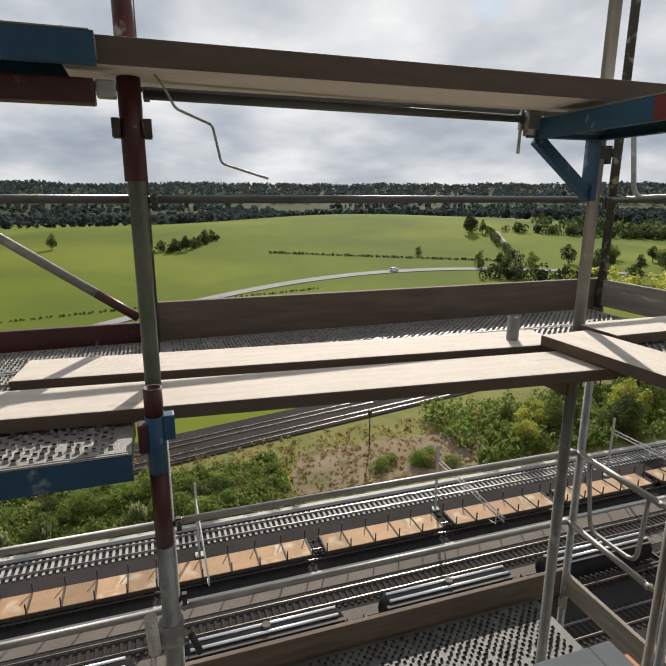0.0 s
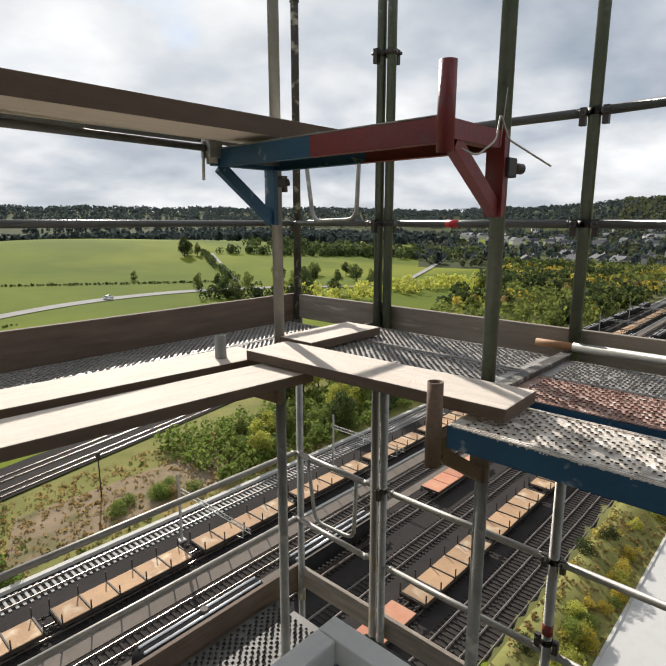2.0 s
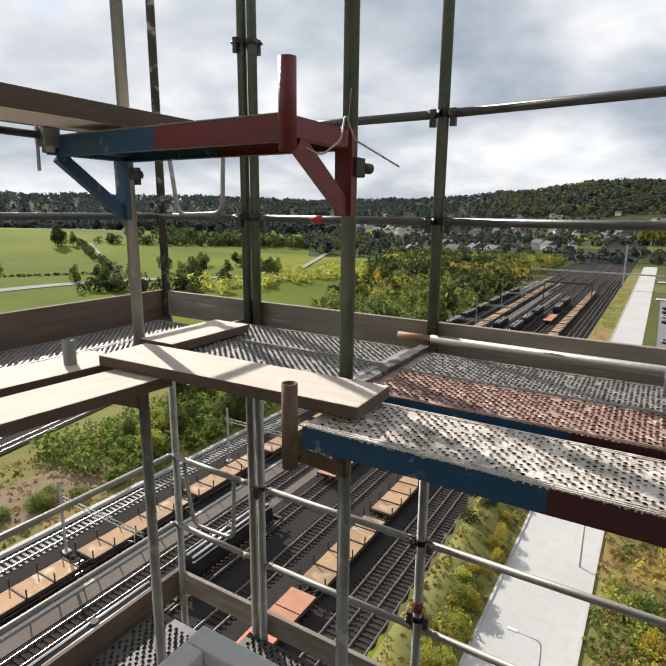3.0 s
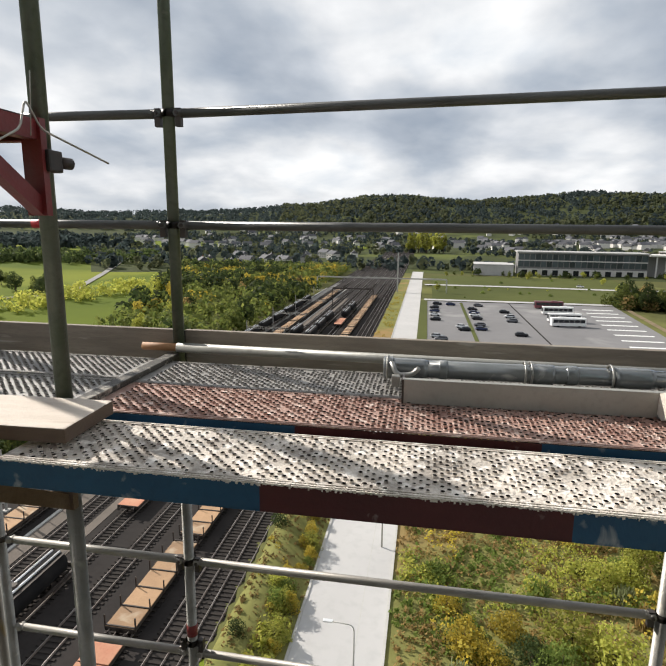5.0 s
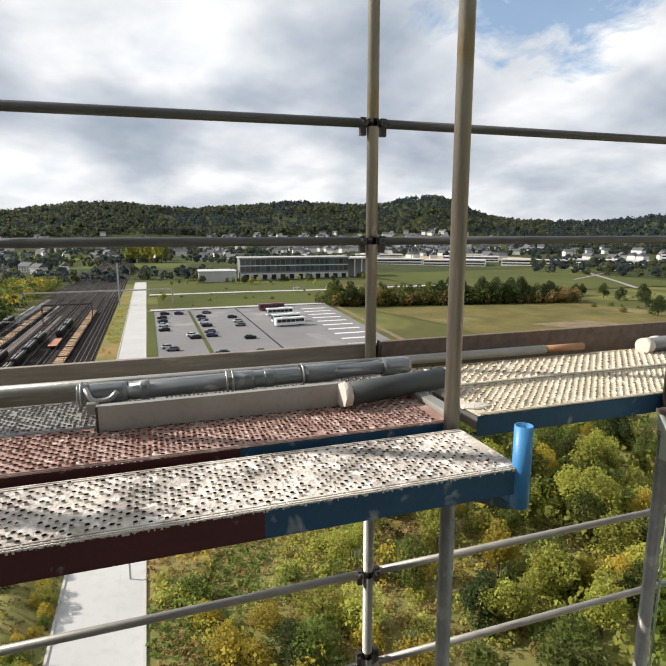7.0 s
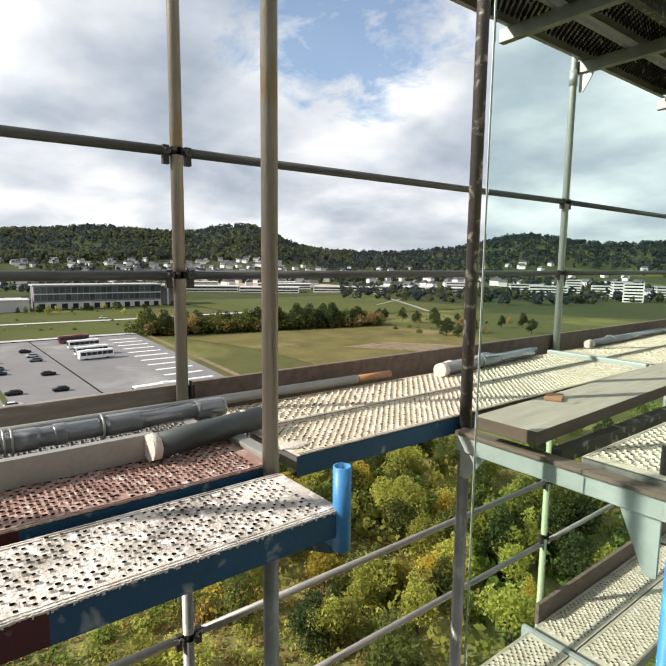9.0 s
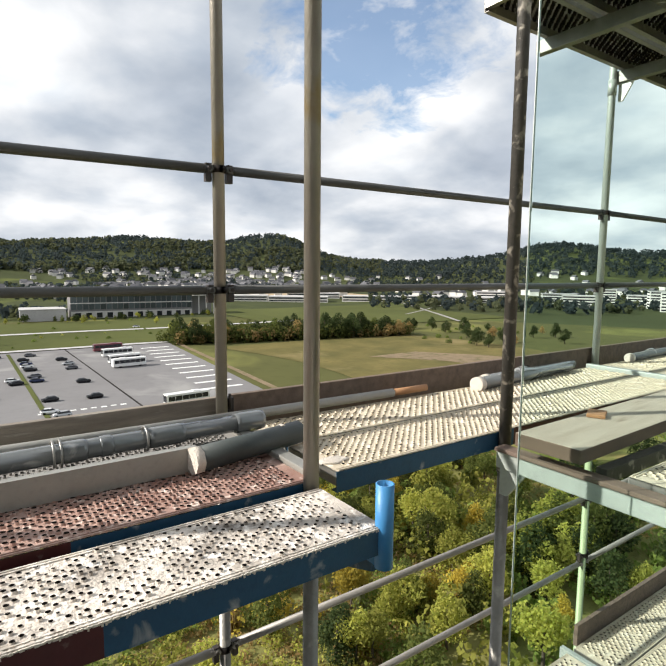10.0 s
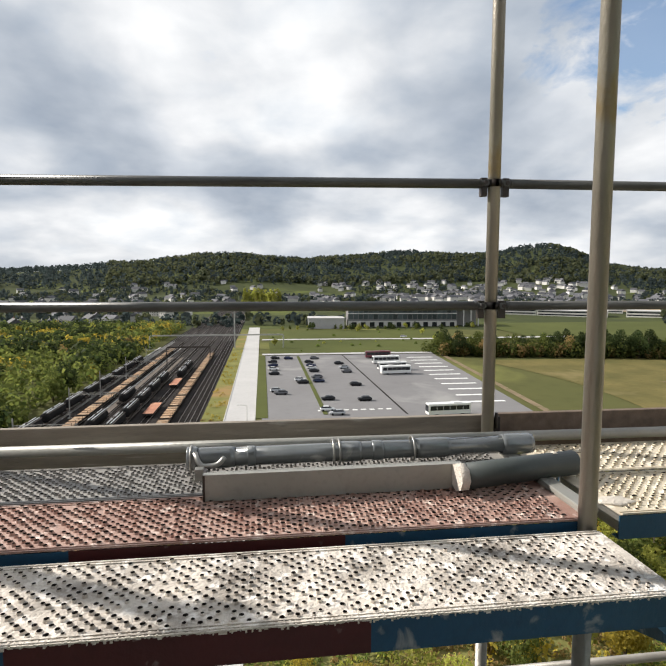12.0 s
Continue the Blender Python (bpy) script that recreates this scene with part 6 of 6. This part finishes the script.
# tape on the rail
t = thing("tape_wrap", (XO, 1.33, MID), "bright red tape round the guardrail", "tape")
part("wrap", tube(bmesh.new(), (0, -0.035, 0), (0, 0.035, 0), 0.0195, 14), M_TAPE, t)
t = thing("tape_wrap", (XO, 0.71, -1.32), "faded red tape round the scaffold post", "tape")
part("wrap", tube(bmesh.new(), (0, 0, -0.03), (0, 0, 0.03), R + 0.002, 18), M_BRIGHTRED, t)

# wires
solo("wire", bent(bmesh.new(), [(0.06, 1.62, 1.0), (0.13, 1.6, 0.9), (0.155, 1.6, 0.85), (0.25, 1.59, 0.81), (0.27, 1.59, 0.71), (0.40, 1.58, 0.67)], 0.004, 6, bend=0.012), M_WIRE, "loose twisted tie wire hanging from the post", "wire", "wires")
solo("wire", bent(bmesh.new(), [(1.46, 0.76, 0.84), (1.55, 0.70, 0.80), (1.64, 0.69, 0.85), (1.68, 0.70, 0.93), (1.72, 0.69, 0.86), (1.98, 0.66, 0.80)], 0.003, 6, bend=0.02), M_WIRE, "loose white tie wire round the red bracket", "wire", "wires")
solo("wire", bent(bmesh.new(), [(1.69, 0.70, 0.84), (1.70, 0.70, 0.92), (1.695, 0.69, 1.0)], 0.0015, 6, bend=0.02), M_WIRE, "thin tie wire standing upright", "wire", "wires")

# transoms under and between the decks
for y in (0.715, -1.365):
    t = thing("transom", (0, y, 0), "weathered steel transom between the posts", "transom", "transoms")
    part("channel", bevelled(boxes((XI + 0.025, XO - 0.025, -0.018, 0.018, -0.05, 0.055)), 0.004), M_GALV if y < 0 else M_DARKTUBE, t)
    t2 = part("cap", bevelled(boxes((XI + 0.03, XO - 0.04, -0.024, 0.024, 0.056, 0.072)), 0.004), M_DARKTUBE if y > 0 else M_GUTTER, t)
solo("transom", bevelled(boxes((XI + 0.025, 2.53, 1.828, 1.848, -0.05, 0.05)), 0.004), M_GALV, "steel transom at the scaffold corner", "transom", "transoms")
for x in (0.04,):
    solo("transom", bevelled(boxes((x - 0.02, x + 0.02, YI + 0.03, YO - 0.03, -0.05, 0.025)), 0.004), M_GALV, "steel transom across the north side", "transom", "transoms")


# toe-board brackets
def toe_clip(x, y, label="dark steel toe board clip on a post"):
    t = thing("toe_board_clip", (x, y, 0.08), label, "toe board clip", "toe board clips")
    part("plate", bevelled(boxes((-0.012, 0.02, -0.022, 0.022, -0.07, 0.075)), 0.003), M_CLAMP, t)
    part("pin", tube(bmesh.new(), (-0.02, 0, 0.03), (-0.02, 0, 0.095), 0.007, 8), M_CLAMP, t)


for y in (1.76, 0.72, -1.40, -4.265):
    toe_clip(2.542, y)
solo("toe_board_clip", bevelled(boxes((0.03, 0.075, 2.50, 2.528, 0.02, 0.17)), 0.004), M_BLUE, "blue steel toe board clip on the post", "toe board clip", "toe board clips")

# pipes and gutter on the deck
t = thing("downpipe", (2.30, 0, 0.103), "grey plastic downpipe with sockets lying on the deck", "downpipe")
for a, b, r in ((-0.22, -1.42, 0.033),):
    part("pipe", tube(bmesh.new(), (0, a, 0), (0.03, b, 0), r, 24, 0.003), M_PIPE, t)
for a, b, r in ((-0.20, -0.235, 0.041), (-0.23, -0.36, 0.0365), (-0.40, -0.43, 0.0355), (-0.72, -0.80, 0.0365), (-0.84, -0.88, 0.036), (-1.00, -1.13, 0.037), (-1.33, -1.45, 0.039)):
    k = lambda y: 0.03 * (-0.22 - y) / 1.2
    part("socket", tube(bmesh.new(), (k(a), a, 0), (k(b), b, 0), r, 24, rings=[(0, r * 0.96), (0.15, r), (0.85, r), (1, r * 0.96)]), M_PIPE, t)
part("pipe_clip", bent(bmesh.new(), [(-0.035, -0.23, 0.03), (-0.06, -0.25, -0.01), (-0.065, -0.31, -0.005), (-0.06, -0.33, 0.02)], 0.009, 8, bend=0.02), M_ZINC, t)
for y0 in (-0.215, -0.70, -0.722, -0.99):
    hoop = [(k(y0) + 0.043 * math.sin(a), y0, 0.043 * math.cos(a)) for a in (radians(v) for v in range(-140, 141, 20))]
    part("pipe_clip", bent(bmesh.new(), hoop, 0.004, 8, bend=0.004), M_ZINC, t, "bright wire clip round the pipe")
part("pipe_clip", bevelled(boxes((-0.10, -0.07, -0.265, -0.235, -0.045, -0.005)), 0.004), M_ZINC, t)
t = thing("scaffold_pole", (2.48, -0.8, 0.088), "long grey tube with orange timber ends along the toe board", "pole")
part("tube", tube(bmesh.new(), (0.0, 1.50, 0.006), (-0.02, -1.45, 0), 0.021, 16), M_GUTTER, t)
part("end_section", tube(bmesh.new(), (0.0, 1.66, 0.006), (0.0, 1.50, 0.006), 0.017, 12), M_NEWWOOD, t)
part("end_section", tube(bmesh.new(), (-0.02, -1.45, 0), (-0.02, -1.68, 0), 0.018, 12), M_NEWWOOD, t)
t = thing("gutter", (2.075, -0.68, 0.0525), "light grey folded metal gutter lying on the deck", "gutter")
bm = bmesh.new()
prof = [(-0.03, 0.0), (0.035, 0.0), (0.035, 0.068), (0.028, 0.068), (0.028, 0.007), (-0.023, 0.007), (-0.023, 0.074), (-0.008, 0.074), (-0.008, 0.080), (-0.030, 0.080)]
loft(bm, [[(x, 0.40, z) for x, z in prof], [(x + 0.01, -0.40, z) for x, z in prof]])
for f in bm.faces:
    f.smooth = False
part("profile", bm, M_GUTTER, t)
part("end_plate", boxes((-0.031, 0.036, 0.395, 0.402, -0.001, 0.079)), M_CLAMP, t)
t = thing("pipe", (2.03, -1.05, 0.0985), "dark grey-green pipe with a pale capped end", "pipe", "loose pipes")
part("tube", tube(bmesh.new(), (0, -0.02, 0), (0.085, -0.44, 0.0), 0.041, 24, 0.004), M_DARKPIPE, t)
part("cap", tube(bmesh.new(), (-0.003, 0, 0), (0.0, -0.028, 0), 0.044, 8), M_CEMENT, t, "pale cement-stained end cap")
part("sticker", bevelled(boxes((0.06, 0.08, -0.37, -0.355, 0.036, 0.043)), 0.002), M_CEMENT, t)
t = thing("cement_lump", (1.90, -1.50, 0.052), "small lump of dried cement on the deck", "cement lump")
bm = bmesh.new()
bmesh.ops.create_icosphere(bm, subdivisions=3, radius=0.028, matrix=Matrix.Diagonal((1.2, 1.8, 0.35, 1)))
for v in bm.verts:
    v.co *= 1 + 0.35 * noise.noise(v.co * 35)
part("lump", bm, M_CEMENT, t)
# pipes on the south deck
for x0, y0, x1, y1, r, m, lab in ((2.37, -2.78, 2.44, -3.75, 0.036, M_PIPE, "grey plastic pipe with a capped end on the deck"), (2.46, -2.95, 2.50, -3.9, 0.028, M_PIPE, "grey plastic pipe against the toe board"), (2.42, -4.5, 2.48, -6.0, 0.03, M_PIPE, "grey plastic pipe on the far deck")):
    t = thing("pipe", (x0, y0, 0.05 + r), lab, "pipe", "loose pipes")
    part("tube", tube(bmesh.new(), (0, 0, 0), (x1 - x0, y1 - y0, 0), r, 20, 0.003), m, t)
    part("cap", tube(bmesh.new(), (-0.004, 0.015, 0), (0.002, -0.03, 0), r + 0.004, 20), M_CEMENT, t)
    part("elbow", tube(bmesh.new(), (0.03, -0.36, 0), (0.05, -0.46, 0), r + 0.008, 20), m, t)

# south bracket frame with gusset plates
t = thing("frame_transom", (0, -2.21, 0), "pale painted steel frame transom with gusset plates", "frame transom")
part("beam", bevelled(boxes((0.80, 1.77, -0.02, 0.02, -0.072, -0.005)), 0.004), M_GREENSTEEL, t)
part("top_flange", bevelled(boxes((0.80, 1.77, -0.032, 0.032, -0.004, 0.012)), 0.003), M_TOEX, t, "weathered timber strip on the beam")
for x in (1.12, 1.30, 1.52):
    part("lug", bevelled(boxes((x - 0.025, x + 0.025, -0.027, -0.021, -0.085, -0.03)), 0.002), M_ZINC, t)
for x0, x1, d in ((1.76, 1.64, 0.11), (1.02, 1.14, 0.19)):
    bm = bmesh.new()
    loft(bm, [[(x0, s, -0.072), (x1, s, -0.072), (x0 + (x1 - x0) * 0.3, s, -0.072 - d), (x0, s, -0.072 - d)] for s in (-0.006, 0.006)])
    for f in bm.faces:
        f.smooth = False
    part("gusset", bm, M_GREENSTEEL, t)
standard(0.975, -2.21, G, -0.1, M_SKYBLUE, "bright blue scaffold post under the frame", [])
t = thing("scaffold_tube", (1.06, -2.30, 0), "slim dark upright pin by the deck", "scaffold tube")
part("pin", tube(bmesh.new(), (0, 0, -0.05), (0, 0, 0.12), 0.01, 10), M_DARKTUBE, t)
solo("timber_offcut", bevelled(boxes((-0.035, 0.035, -0.05, 0.05, 0, 0.015)), 0.004), M_NEWWOOD, "small orange timber offcut on the plank", "offcut", at=pose(1.60, -2.6, 0.113, 0, 0, 25))
solo("ledger", boxes((1.36, 1.40, -6.0, -2.25, -0.02, 0.03)), M_DARKTUBE, "dark steel ledger beside the plank", "ledger")
solo("loose_bar", bevelled(boxes((0.3, 0.95, -0.02, 0.02, 0, 0.03)), 0.004), M_GREENSTEEL, "pale steel bar lying across the deck", "steel bar", at=(1.5, -4.0, 0.05))
# overhead transoms
for y in (-3.4, -4.25, -5.6):
    t = thing("overhead_transom", (0, y, 0), "grey steel transom under the overhead deck", "transom", "transoms")
    part("channel", bevelled(boxes((1.45, 2.53, -0.025, 0.025, 1.97, 2.046)), 0.004), M_GALV, t)
    if y == -4.25:
        bm = bmesh.new()
        loft(bm, [[(2.49, s, 1.968), (2.39, s, 1.968), (2.46, s, 1.85), (2.49, s, 1.85)] for s in (-0.006, 0.006)])
        for f in bm.faces:
            f.smooth = False
        part("gusset", bm, M_WHITE, t)
solo("ledger", boxes((1.76, 1.81, -8.0, -2.9, 1.96, 2.045)), M_DARKTUBE, "dark steel ledger under the overhead deck", "ledger")
